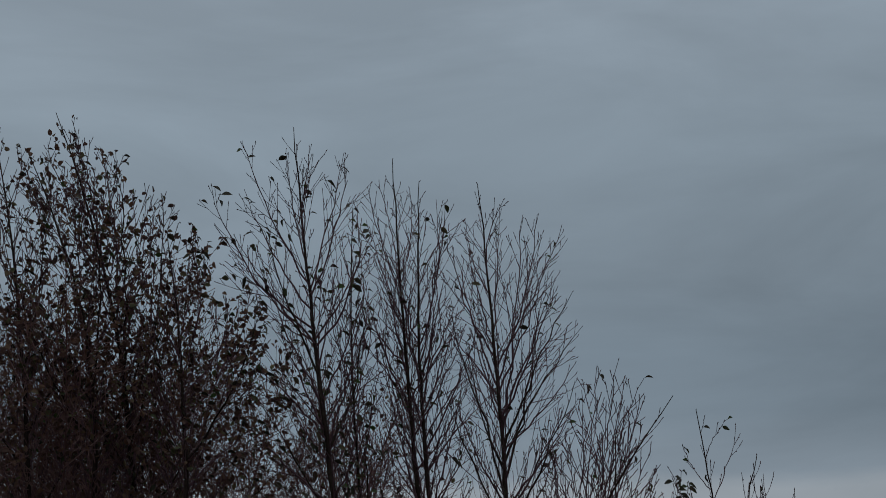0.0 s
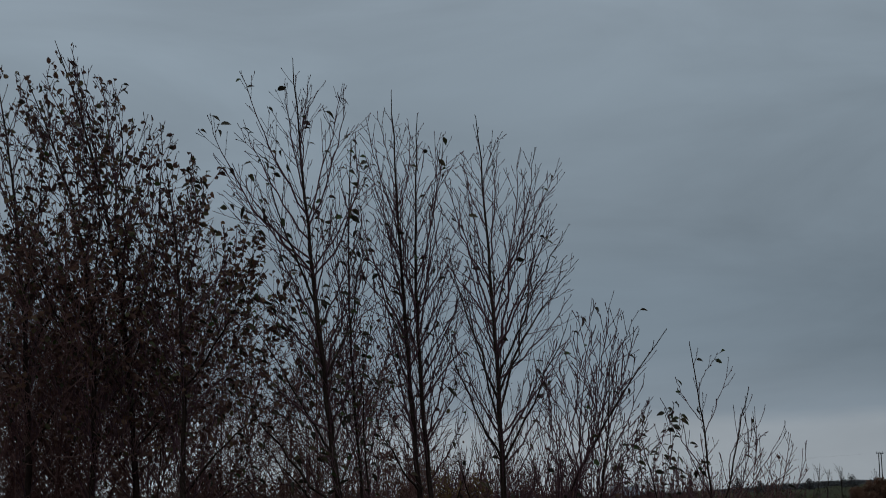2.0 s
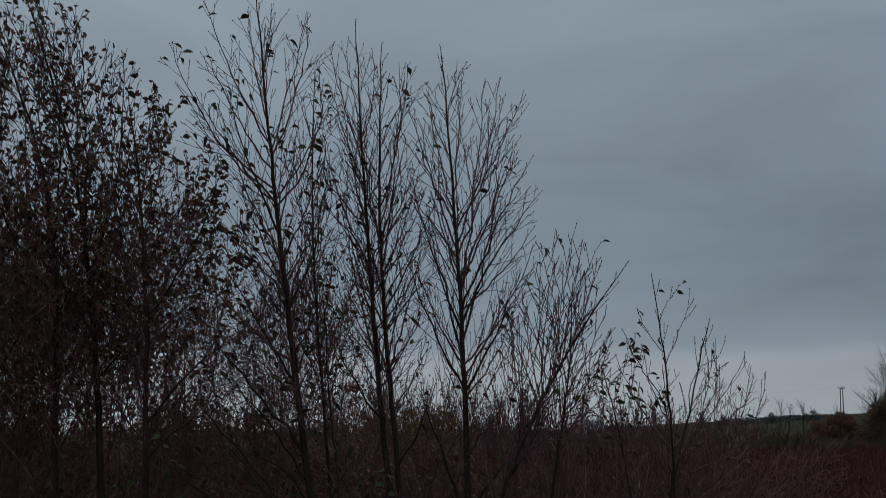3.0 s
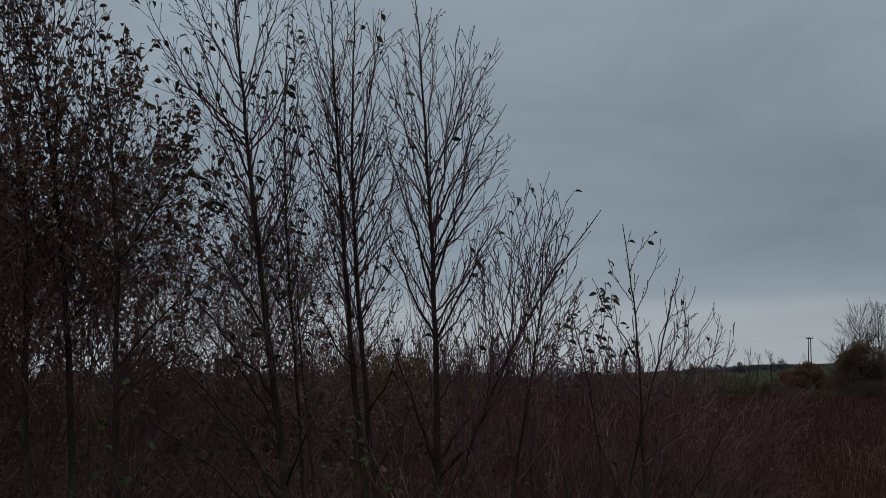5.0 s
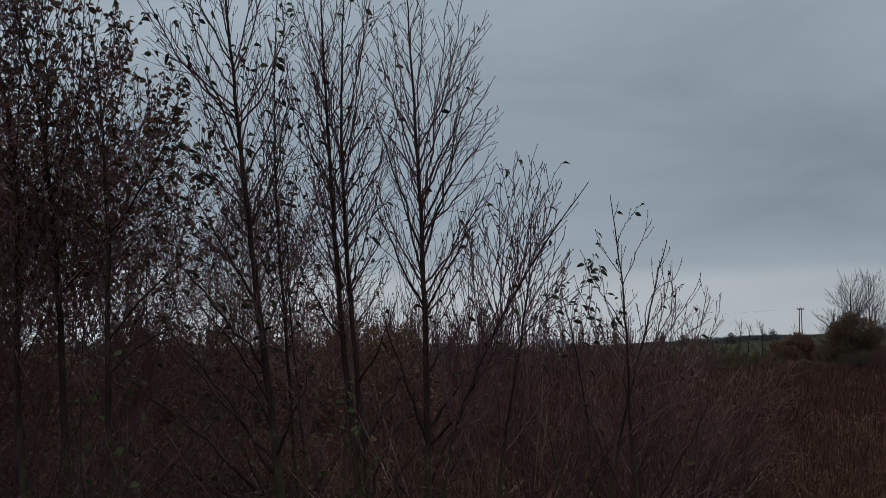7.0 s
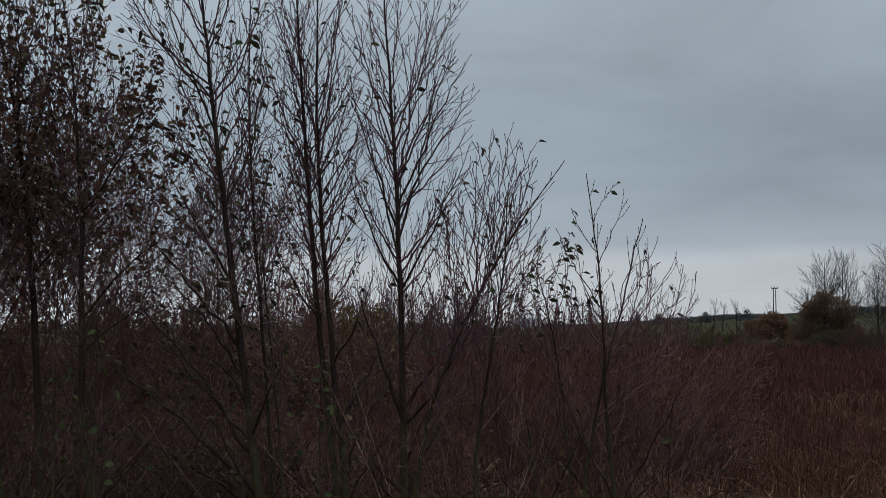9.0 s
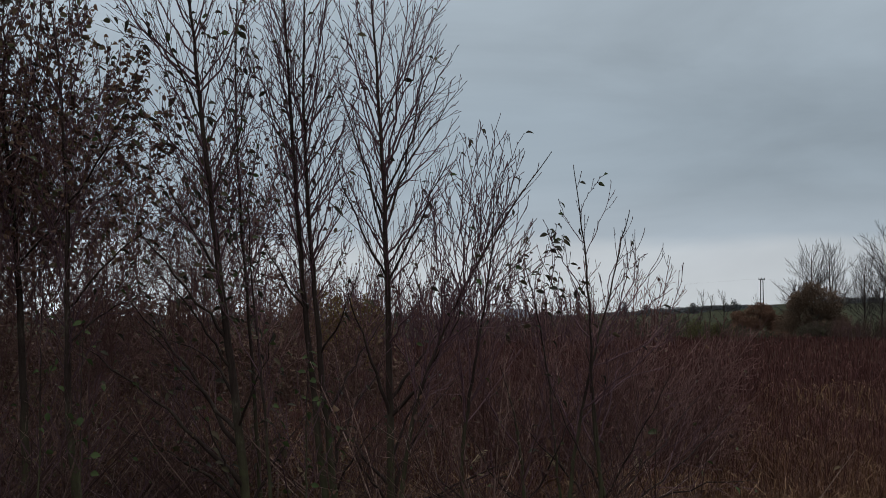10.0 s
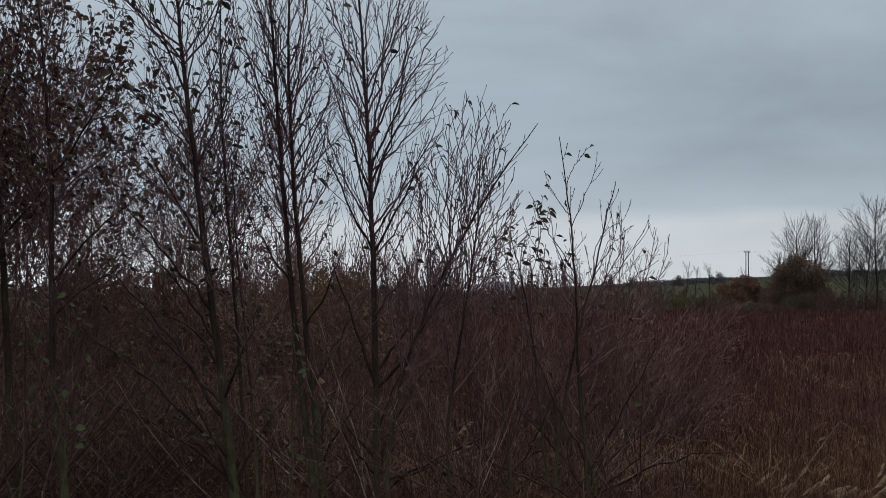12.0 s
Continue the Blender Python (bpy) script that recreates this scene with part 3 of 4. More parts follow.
# ---- the young trees ----
tree("willow_tree", "slender young tree with bare dark branches and few withered leaves", "tree", [
    stem(-1.01, 10.5, 5.23, -0.61, -0.02, 0.009, 0.036, [(3.6, -0.78, 0.92, 0.03, 0.2), (3.69, -0.71, 1.03, 0.13, -0.3), (3.84, -0.57, 1.01, 0.05, 0.35), (4.03, -0.47, 1.04, 0.05, -0.2), (3.56, 0.34, 1.02, -0.14, -0.3), (3.97, 0.23, 1.14, -0.02, 0.25), (3.92, 0.29, 1.02, -0.06, -0.25), (4.3, 0.01, 0.83, 0.02, 0.15), (4.34, 0.17, 0.62, 0.08, -0.2), (4.18, -0.19, 0.95, 0.03, 0.2), (1.56, -0.59, 0.79, -0.03, -0.3), (2.25, -0.66, 1.01, -0.0, 0.3), (2.8, 0.22, 1.37, -0.11, 0.3), (1.34, -0.59, 0.44, -0.1, 0.4), (2.88, -0.5, 0.54, -0.02, -0.5), (2.47, 0.34, 0.58, -0.01, -0.4), (1.14, 0.28, 0.65, -0.01, -0.5), (1.1, -0.78, 0.83, 0.01, 0.2), (1.76, -0.77, 0.94, -0.02, -0.2), (0.57, -0.98, 0.55, -0.05, 0.3), (0.44, -0.39, 0.93, -0.02, -0.3), (2.11, -0.43, 0.69, -0.02, 0.3), (0.7, -1.15, 1.05, -0.06, -0.3), (0.5, 0.45, 0.75, 0.05, 0.3), (0.85, -0.95, 1.3, -0.08, 0.2)])], 11, leaves=380, thin_top=0.12, gap=0.085, levels=2, share=0.6, leaf_size=1.0, angle=(20, 43), side_up=0.2, thin=0.0025, extra=(13, 2.3, 3.7, 0.52, 0.95, -0.12), group="young trees at the bog edge")
tree("willow_tree", "twin-stemmed young tree with bare dark upright branches", "tree", [
    stem(-0.45, 10.7, 5.02, -0.44, -0.06, -0.002, 0.028, [(3.42, -0.4, 0.48, 0.01, -0.3), (2.48, -0.31, 0.5, -0.01, 0.3), (3.66, -0.31, 0.97, 0.0, 0.3), (3.88, -0.23, 0.87, 0.01, -0.25), (4.05, 0.06, 0.81, -0.04, 0.25), (4.26, -0.16, 0.65, 0.01, 0.2), (3.07, -0.29, 0.63, 0.02, 0.45), (1.99, -0.31, 0.58, 0.03, -0.4)]),
    stem(-0.39, 10.7, 4.84, -0.30, -0.10, 0.014, 0.027, [(2.38, 0.25, 0.57, -0.04, 0.2), (2.88, 0.38, 0.53, 0.02, -0.3), (3.07, 0.26, 0.85, -0.03, 0.3), (3.45, 0.13, 1.29, -0.05, 0.15), (3.58, 0.22, 1.03, -0.03, -0.25), (3.84, 0.35, 0.77, 0.11, 0.3), (2.65, 0.49, 0.63, 0.03, 0.5), (1.66, 0.31, 0.66, -0.03, -0.4), (1.2, 0.43, 0.74, 0.02, 0.3), (2.07, 0.26, 0.5, -0.03, -0.3), (3.28, -0.09, 0.98, 0.04, -0.3), (0.62, 0.36, 0.6, 0.03, -0.2), (0.8, 0.42, 0.85, 0.06, 0.3)])], 12, leaves=95, gap=0.085, levels=2, share=0.6, leaf_size=0.85, angle=(20, 43), side_up=0.2, thin=0.0025, extra=(9, 2.2, 3.6, 0.42, 1.0, 0.0), group="young trees at the bog edge")
tree("willow_tree", "slender young tree with bare dark branches and few withered leaves", "tree", [
    stem(-0.05, 10.4, 4.73, -0.19, 0.06, -0.001, 0.03, [(2.88, 0.2, 1.66, -0.01, 0.2), (3.43, -0.32, 0.83, 0.05, -0.25), (3.16, -0.41, 0.62, 0.01, 0.3), (2.67, 0.6, 1.02, 0.05, 0.3), (2.75, 0.52, 1.11, 0.03, -0.2), (2.96, 0.42, 1.06, 0.0, 0.2), (3.25, 0.32, 1.14, -0.04, -0.35), (3.62, 0.07, 0.98, -0.01, 0.25), (4.03, 0.13, 0.52, 0.05, -0.2), (1.23, -0.34, 0.99, -0.0, -0.3), (1.34, 0.52, 0.76, -0.01, 0.3), (2.15, 0.34, 0.69, -0.06, 0.4), (2.39, -0.3, 0.65, 0.04, -0.4), (2.31, 0.41, 0.73, -0.02, -0.4), (1.74, 0.29, 0.4, 0.01, -0.5), (3.89, -0.18, 0.65, 0.03, 0.3), (1.22, 0.54, 0.89, -0.07, -0.3), (0.61, -0.34, 0.56, 0.04, -0.3), (0.82, 0.34, 0.72, 0.06, 0.2), (0.45, 0.92, 0.5, 0.05, -0.3), (0.55, 0.5, 0.95, 0.09, 0.3), (0.72, -0.5, 0.75, 0.06, 0.3)])], 13, leaves=90, gap=0.085, levels=2, share=0.6, leaf_size=0.85, angle=(20, 43), side_up=0.2, thin=0.0025, extra=(14, 2.1, 3.5, 0.48, 1.0, 0.06), group="young trees at the bog edge")
tree("willow_shrub", "leaning bare shrub with long rising reddish-brown shoots", "shrub", [
    stem(0.09, 10.2, 3.11, 1.00, -0.38, -0.018, 0.018, [(1.9, 0.24, 1.48, -0.03, 0.3), (2.18, 0.22, 1.16, -0.01, -0.2), (2.28, 0.24, 1.01, -0.01, 0.3), (2.38, 0.27, 0.82, 0.04, -0.3), (2.1, -0.1, 0.84, 0.01, 0.4), (1.79, -0.11, 0.95, -0.05, -0.3), (2.48, 0.24, 0.62, -0.0, 0.2), (1.71, 0.64, 0.83, -0.09, -0.5), (2.02, 0.53, 0.44, -0.03, 0.5), (1.43, 0.1, 1.11, -0.01, 0.2), (2.16, -0.03, 0.98, 0.02, -0.2), (0.6, 0.75, 0.29, -0.04, 0.2)]),
    stem(0.57, 10.2, 2.94, 0.12, -0.11, -0.063, 0.016, [(2.06, 0.34, 0.56, -0.03, 0.3), (2.22, -0.16, 0.64, -0.0, -0.3), (2.3, 0.18, 0.64, 0.01, 0.2), (1.83, -0.26, 0.63, 0.03, 0.3)])], 14, leaves=40, gap=0.085, levels=2, share=0.58, longest=0.7, leaf_size=0.8, angle=(20, 43), side_up=0.2, thin=0.0034, extra=(7, 1.0, 2.4, 0.35, 0.8, 0.1), group="young trees at the bog edge")
tree("sapling", "thin sapling with sparse bare shoots and curled leaves", "sapling", [
    stem(1.64, 10.0, 2.98, -0.42, -0.09, -0.052, 0.014, [(2.35, 0.24, 0.49, 0.01, 0.2), (2.65, 0.15, 0.26, 0.02, -0.1), (2.45, -0.16, 0.3, 0.02, 0.1), (2.06, -0.34, 0.52, 0.02, -0.3), (1.79, -0.33, 0.66, 0.04, 0.4), (1.95, -0.2, 0.5, 0.03, -0.2)])], 15, leaves=14, gap=0.15, levels=2, longest=0.16, leaf_size=0.8, group="young trees at the bog edge")
tree("sapling", "thin branching sapling with long bare arching shoots", "sapling", [
    stem(1.23, 10.0, 2.67, 0.38, -0.14, -0.031, 0.015, [(1.87, 0.27, 0.69, -0.1, 0.2), (1.79, 0.41, 0.6, -0.03, -0.2), (1.95, 0.33, 0.43, 0.03, 0.3), (1.6, 0.68, 0.71, -0.18, 0.2), (1.71, 0.16, 0.82, -0.09, -0.3), (2.06, 0.19, 0.35, 0.06, 0.1), (1.6, 0.5, 0.52, 0.04, -0.3), (1.29, 0.74, 0.69, -0.01, -0.4), (1.18, 0.67, 0.4, 0.08, 0.4), (1.1, -0.24, 0.69, 0.02, 0.4)])], 16, leaves=4, gap=0.15, levels=2, longest=0.24, leaf_size=0.8, group="young trees at the bog edge")
tree("leafy_tree", "young tree thick with dark withered brown-green leaves", "tree", [
    stem(-2.74, 10.9, 5.55, -0.84, 0.27, -0.042, 0.035, [(3.82, -0.23, 1.5, -0.05, 0.2), (3.43, -0.03, 1.69, -0.05, -0.3), (3.09, 0.14, 1.84, -0.1, 0.3), (4.08, -0.63, 1.32, 0.05, 0.3), (2.92, 0.36, 1.04, -0.02, -0.4), (4.43, -0.16, 0.96, -0.03, -0.3), (2.66, -0.43, 0.99, 0.05, -0.4), (2.32, 0.49, 0.98, -0.05, 0.5), (2.07, -0.5, 0.76, -0.03, 0.4), (3.74, 0.16, 1.09, -0.07, 0.4)])], 21, buds=0.15, leaves=280, leaf_size=0.88, cloud=1100, cloud_size=0.048, thin_top=0.28, gap=0.066, levels=3, share=0.63, longest=0.75, thin=0.0031, low=0.34, leaf_from=3.2, angle=(20, 46), side_up=0.3, sparse=1.5, group="young trees at the bog edge")
tree("leafy_tree", "young tree thick with dark withered brown-green leaves", "tree", [
    stem(-2.16, 10.3, 4.40, -0.36, 0.00, -0.050, 0.032, [(3.6, 0.05, 0.89, -0.03, 0.2), (3.35, 0.21, 0.85, -0.04, -0.3), (3.02, 0.43, 1.02, -0.09, 0.3), (2.74, 0.58, 1.06, -0.07, -0.2), (3.47, -0.27, 0.74, 0.04, -0.3), (2.54, 0.67, 0.61, 0.03, 0.3), (2.3, -0.38, 0.73, 0.02, 0.4), (2.86, -0.32, 0.77, 0.05, 0.2), (1.98, 0.71, 0.64, 0.03, -0.3), (1.74, 0.52, 0.4, 0.04, 0.4), (3.19, 0.32, 0.78, -0.04, 0.5)])], 22, buds=0.15, leaves=240, leaf_size=0.88, cloud=1100, cloud_size=0.048, thin_top=0.28, gap=0.066, levels=3, share=0.63, longest=0.75, thin=0.0031, low=0.34, leaf_from=3.2, angle=(20, 46), side_up=0.3, sparse=1.5, group="young trees at the bog edge")
tree("leafy_tree", "young tree thick with dark withered brown-green leaves", "tree", [
    stem(-2.89, 10.7, 5.17, -0.83, 0.20, -0.114, 0.033, [(4.0, -0.09, 1.17, 0.0, 0.3), (3.32, 0.07, 1.37, -0.05, -0.3), (4.34, -0.47, 0.82, 0.05, 0.2), (2.77, 0.27, 1.06, -0.03, 0.4), (2.9, -0.49, 1.14, 0.08, -0.4), (2.31, -0.35, 0.75, -0.04, 0.3), (2.06, 0.4, 0.79, -0.03, -0.4)])], 23, buds=0.15, leaves=270, leaf_size=0.88, cloud=1100, cloud_size=0.048, thin_top=0.28, gap=0.066, levels=3, share=0.63, longest=0.75, thin=0.0031, low=0.34, leaf_from=3.2, angle=(20, 46), side_up=0.3, sparse=1.5, group="young trees at the bog edge")
tree("leafy_tree", "young tree thick with dark withered brown-green leaves", "tree", [
    stem(-3.57, 11.0, 5.44, -0.53, 0.12, -0.026, 0.035, [(3.53, 0.01, 1.63, -0.05, 0.3), (4.1, -0.46, 1.11, -0.0, -0.3), (3.01, 0.27, 1.31, -0.07, 0.4), (2.67, -0.47, 1.22, 0.06, -0.3), (2.32, 0.39, 0.99, -0.04, 0.3), (4.77, 0.01, 0.58, -0.04, 0.2)])], 24, buds=0.15, leaves=240, leaf_size=0.88, cloud=1100, cloud_size=0.048, thin_top=0.28, gap=0.066, levels=3, share=0.63, longest=0.75, thin=0.0031, low=0.34, leaf_from=3.2, angle=(20, 46), side_up=0.3, sparse=1.5, group="young trees at the bog edge")
tree("sapling", "low sapling with curled brown leaves at its shoot tips", "sapling", [
    stem(1.27, 10.1, 2.36, -0.40, 0.01, -0.032, 0.011, [(1.91, 0.14, 0.64, -0.04, 0.2), (1.98, -0.21, 0.31, 0.01, -0.2), (2.09, 0.13, 0.32, -0.0, 0.2), (1.79, 0.24, 0.39, -0.02, -0.2), (1.94, -0.3, 0.2, 0.0, 0.2)])], 26, leaves=74, green=0.03, leaf_size=0.85, levels=2, gap=0.08, longest=0.3, leaf_from=2.5, group="young trees at the bog edge")
tree("bare_shrub", "spreading bare shrub with long slanting red-brown branches", "shrub", [
    stem(1.42, 10.0, 1.75, -0.12, 0.03, -0.002, 0.021, [(0.54, -0.62, 0.7, -0.03, 0.2), (0.73, -0.39, 0.82, 0.01, -0.2), (0.58, 0.74, 0.82, -0.01, 0.2), (0.66, 0.45, 0.93, -0.02, -0.3), (1.08, 0.18, 0.66, -0.03, 0.2), (0.48, 1.03, 0.36, 0.08, -0.2), (0.46, -0.78, 0.35, -0.0, -0.3), (0.97, -0.22, 0.62, 0.01, 0.3), (0.5, 0.99, 0.81, -0.05, 0.3), (1.2, 0.08, 0.62, -0.03, -0.2)])], 27, leaves=12, green=0.6, levels=2, gap=0.1, longest=0.6, low=0.3, angle=(22, 50), side_up=0.2, group="young trees at the bog edge")
tree("bare_shrub", "spreading bare shrub with long slanting red-brown branches", "shrub", [
    stem(0.92, 10.2, 1.59, -0.20, 0.06, -0.014, 0.02, [(0.52, -0.45, 0.71, 0.02, 0.2), (0.59, 0.39, 0.83, -0.02, -0.2), (0.79, 0.18, 0.79, -0.03, 0.2), (0.48, 0.74, 0.43, 0.01, 0.2), (0.99, -0.32, 0.6, 0.03, -0.2), (0.44, -0.63, 0.4, 0.04, -0.2)])], 28, leaves=10, green=0.5, levels=2, gap=0.1, longest=0.6, low=0.3, angle=(22, 50), side_up=0.2, group="young trees at the bog edge")
tree("sapling", "low sapling holding a cluster of green-brown leaves", "sapling", [
    stem(-0.86, 10.0, 2.80, -0.19, 0.03, 0.017, 0.012, [(1.94, 0.17, 0.66, -0.02, 0.2), (2.17, -0.22, 0.55, 0.03, -0.2), (1.52, -0.44, 0.77, -0.0, 0.3), (2.29, 0.12, 0.47, -0.03, 0.2)])], 25, leaves=110, green=0.2, leaf_size=0.85, levels=2, longest=0.35, group="young trees at the bog edge")

tree("willow_tree", "slender pole-like young tree with narrow upright bare twigs", "tree", [
    stem(-1.02, 11.1, 4.75, -0.22, -0.05, 0.03, 0.016, [(2.1, 0.16, 0.8, -0.03, 0.2), (2.4, -0.2, 0.8, 0.04, -0.2), (2.7, 0.17, 0.9, -0.04, -0.15), (2.9, -0.14, 0.9, 0.03, 0.2), (3.2, 0.14, 0.8, -0.03, 0.2), (3.4, -0.15, 0.7, 0.03, -0.15), (3.7, 0.1, 0.65, -0.02, -0.1)])], 17, leaves=40, side_up=0.2, extra=(4, 2.2, 3.6, 0.22, 0.8, 0.0), gap=0.11, levels=2, share=0.5, longest=0.5, angle=(18, 34), leaf_size=0.85, thin=0.0032, group="young trees at the bog edge")

for x, y, tall, seed, n in ((-0.72, 9.8, 1.75, 31, 26), (-2.25, 9.9, 1.9, 32, 20), (-2.55, 10.0, 2.3, 33, 16)):
    tree("sapling", "small sapling with a few fresh green leaves among the trunks", "sapling", [
        stem(x, y, tall, 0.12, 0.05, 0.02, 0.007, [(0.7, 0.2, 0.5, -0.02, 0.1), (0.9, -0.22, 0.45, 0.02, -0.1), (1.15, 0.15, 0.4, -0.02, -0.1)])], seed, leaves=n, green=1.0, leaf_size=1.15, levels=2, gap=0.13, longest=0.3, group="young trees at the bog edge")

# ---- thickets behind the trees ----
THICKET = "dense dark thicket of bramble and dead stems"
for i in range(8):
    bush("bramble_thicket", THICKET, "thicket", -9.7 + 1.2 * i, 26.0 + 0.8 * (i % 3), 2.5, (3.4, 3.0, 3.2, 2.9, 3.2, 2.8, 2.9, 2.4)[i], 100 + i, stems=32, gap=0.17, longest=0.5, r=0.009, thin=0.004,
         material=DEAD, leaves=4200, leaf_size=0.085, spread=0.6, deep=1.8, up=0.1, wander=0.14, group="thicket behind the trees")
for i in range(6):
    bush("branch_tangle", "tangle of thin slanting branches, some dead and grey", "thicket", -3.9 + 0.62 * i, 11.7 - 0.4 * (i % 3), 1.7, (2.5, 2.4, 2.3, 2.0, 1.8, 1.6)[i], 120 + i, stems=11, gap=0.16, longest=1.0, r=0.0085, thin=0.0024,
         material=DEAD if i == 4 else TWIG, leaves=300, leaf_mat=LEAVES, leaf_size=0.036, spread=1.25, deep=1.0, up=0.05, wander=0.05, angle=(25, 65), side_up=0.08, fresh=9, group="tangle round the trunks")
# leafy willow scrub filling the space between the stems of the dense stand
for i in range(8):
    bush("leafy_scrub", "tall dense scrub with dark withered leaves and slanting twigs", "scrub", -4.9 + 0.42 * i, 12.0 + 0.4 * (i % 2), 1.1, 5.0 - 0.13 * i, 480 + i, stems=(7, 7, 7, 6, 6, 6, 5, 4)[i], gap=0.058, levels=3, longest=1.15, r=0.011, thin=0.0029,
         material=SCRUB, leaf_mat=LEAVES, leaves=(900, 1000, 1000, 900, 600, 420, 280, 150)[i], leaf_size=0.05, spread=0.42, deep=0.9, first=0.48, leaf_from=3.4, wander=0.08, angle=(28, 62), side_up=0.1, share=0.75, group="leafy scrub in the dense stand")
# thin whips between and behind the bare trees
for i in range(6):
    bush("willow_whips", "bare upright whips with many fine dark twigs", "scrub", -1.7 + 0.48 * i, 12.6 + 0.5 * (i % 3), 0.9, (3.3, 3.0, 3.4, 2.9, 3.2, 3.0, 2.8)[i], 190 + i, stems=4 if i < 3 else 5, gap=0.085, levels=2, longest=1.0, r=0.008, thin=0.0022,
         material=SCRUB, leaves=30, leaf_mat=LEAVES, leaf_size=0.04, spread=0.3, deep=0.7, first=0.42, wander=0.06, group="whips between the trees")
for i in range(3):
    bush("bare_shrub", "low red-brown bare shrub with arching shoots", "shrub", 0.3 + 0.8 * i, 9.9 + 0.4 * (i % 2), 1.1, 2.1 - 0.12 * i, 200 + i, stems=13, gap=0.1, levels=3, longest=0.8, r=0.0075, thin=0.002,
         material=DEAD if i == 1 else STEM, leaves=40, leaf_mat=LEAVES, leaf_size=0.05, spread=0.8, deep=0.7, up=0.2, wander=0.05, angle=(24, 50), side_up=0.2, group="low shrubs beside the saplings")
for i in range(17):
    x = -13.5 + 2.05 * i
    bush("bare_scrub", "far bare grey-brown scrub with fine upright twigs", "scrub", x, 108.0 + 5 * (i % 3), 6.0, (6.4, 5.6, 6.8, 6.0)[i % 4] * (0.55 if i > 14 else 0.6 if i == 11 else 0.85 if i > 11 else 1), 140 + i, stems=30, gap=0.52, levels=2, longest=2.0, r=0.035, thin=0.0125,
         material=TWIG, leaves=300, leaf_size=0.2, spread=0.3, deep=5.0, wander=0.08, group="scrub on the skyline")
bush("amber_bush", "bush still holding dull amber leaves", "bush", -1.95, 48.0, 2.3, 3.2, 170, stems=30, gap=0.2, r=0.012, thin=0.004, leaf_mat=AMBER, leaves=6500, leaf_size=0.09, spread=0.25)
for i in range(7):
    bush("hedge_scrub", "grey-brown bare hedge scrub at the edge of the bog", "scrub", 36.0 + 2.75 * i, 152.0 + 2 * (i % 2), 5.0, (1.6, 1.1, 1.1, 2.6, 3.0, 3.0, 3.2)[i], 210 + i, stems=44, gap=0.46, levels=2, longest=1.4, r=0.02, thin=0.010,
         material=TWIG, leaves=4200, leaf_mat=HEDGE if i % 2 else BRAMBLE, leaf_size=0.085, spread=0.35, deep=3.0, group="hedge at the edge of the bog")
for i in range(7):
    bush("hedge_scrub", "olive-brown bare hedge scrub along the pasture", "scrub", 14.0 + 3.4 * i, 154.0 + 4 * (i % 3), 6.5, (3.6, 2.6, 3.3, 2.4, 3.4)[i % 5], 220 + i, stems=30, gap=0.46, levels=2, longest=1.4, r=0.025, thin=0.011,
         material=TWIG, leaves=5200, leaf_mat=HEDGE, leaf_size=0.085, spread=0.3, deep=4.0, group="hedge along the pasture")
for i, (x, tall) in enumerate(((0.98, 2.45), (1.3, 2.72), (1.62, 2.75), (1.95, 2.5), (2.25, 1.95), (2.55, 1.45))):
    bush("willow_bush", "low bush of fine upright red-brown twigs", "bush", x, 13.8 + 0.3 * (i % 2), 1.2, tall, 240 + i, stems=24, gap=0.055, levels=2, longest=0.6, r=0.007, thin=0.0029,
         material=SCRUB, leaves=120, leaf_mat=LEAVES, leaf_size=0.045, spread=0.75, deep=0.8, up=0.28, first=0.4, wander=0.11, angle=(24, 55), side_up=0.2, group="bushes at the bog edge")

# long slanting branches low down in front of the dense stand, and leafy undergrowth behind them
for i, (x, tall, lean) in enumerate(((-3.9, 2.5, 1.0), (-3.3, 2.2, 0.8), (-2.6, 2.4, -0.8), (-2.5, 2.3, 0.9), (-1.7, 2.4, -1.0), (-1.2, 2.2, -0.9), (-0.7, 2.0, 0.8), (-0.1, 2.0, -0.8))):
    bush("fallen_branches", "long dark branches slanting low through the undergrowth", "branches", x, 10.9 + 0.25 * (i % 3), 1.0, tall, 320 + i, stems=9, gap=0.13, levels=2, longest=0.8, r=0.014, thin=0.0022,
         material=STEM if i % 4 else DEAD, fresh=7, leaves=160, leaf_mat=LEAVES, leaf_size=0.036, spread=1.0, deep=0.5, up=0.02, wander=0.05, angle=(25, 55), side_up=0.12, tilt=lean, group="slanting branches round the trunks")
for i, (x, y, tall, lean, n) in enumerate(((-3.1, 10.9, 2.1, 1.0, 20), (-2.6, 11.1, 2.0, 0.9, 18), (-2.1, 10.9, 1.8, 1.1, 12), (-0.85, 11.0, 2.0, -1.0, 8), (-0.3, 11.1, 1.6, -1.1, 6))):
    bush("leaning_shrub", "leaning bundle of thin dark bare branches low in the undergrowth", "shrub", x, y, 0.5, tall, 360 + i, stems=n, gap=0.2, levels=2, longest=0.5, r=0.0085, thin=0.0024,
         material=STEM, fresh=4, leaves=40, leaf_mat=LEAVES, leaf_size=0.04, spread=0.35, deep=0.6, up=0.12, wander=0.04, first=0.35, angle=(18, 38), side_up=0.1, tilt=lean, group="leaning shrubs round the trunks")
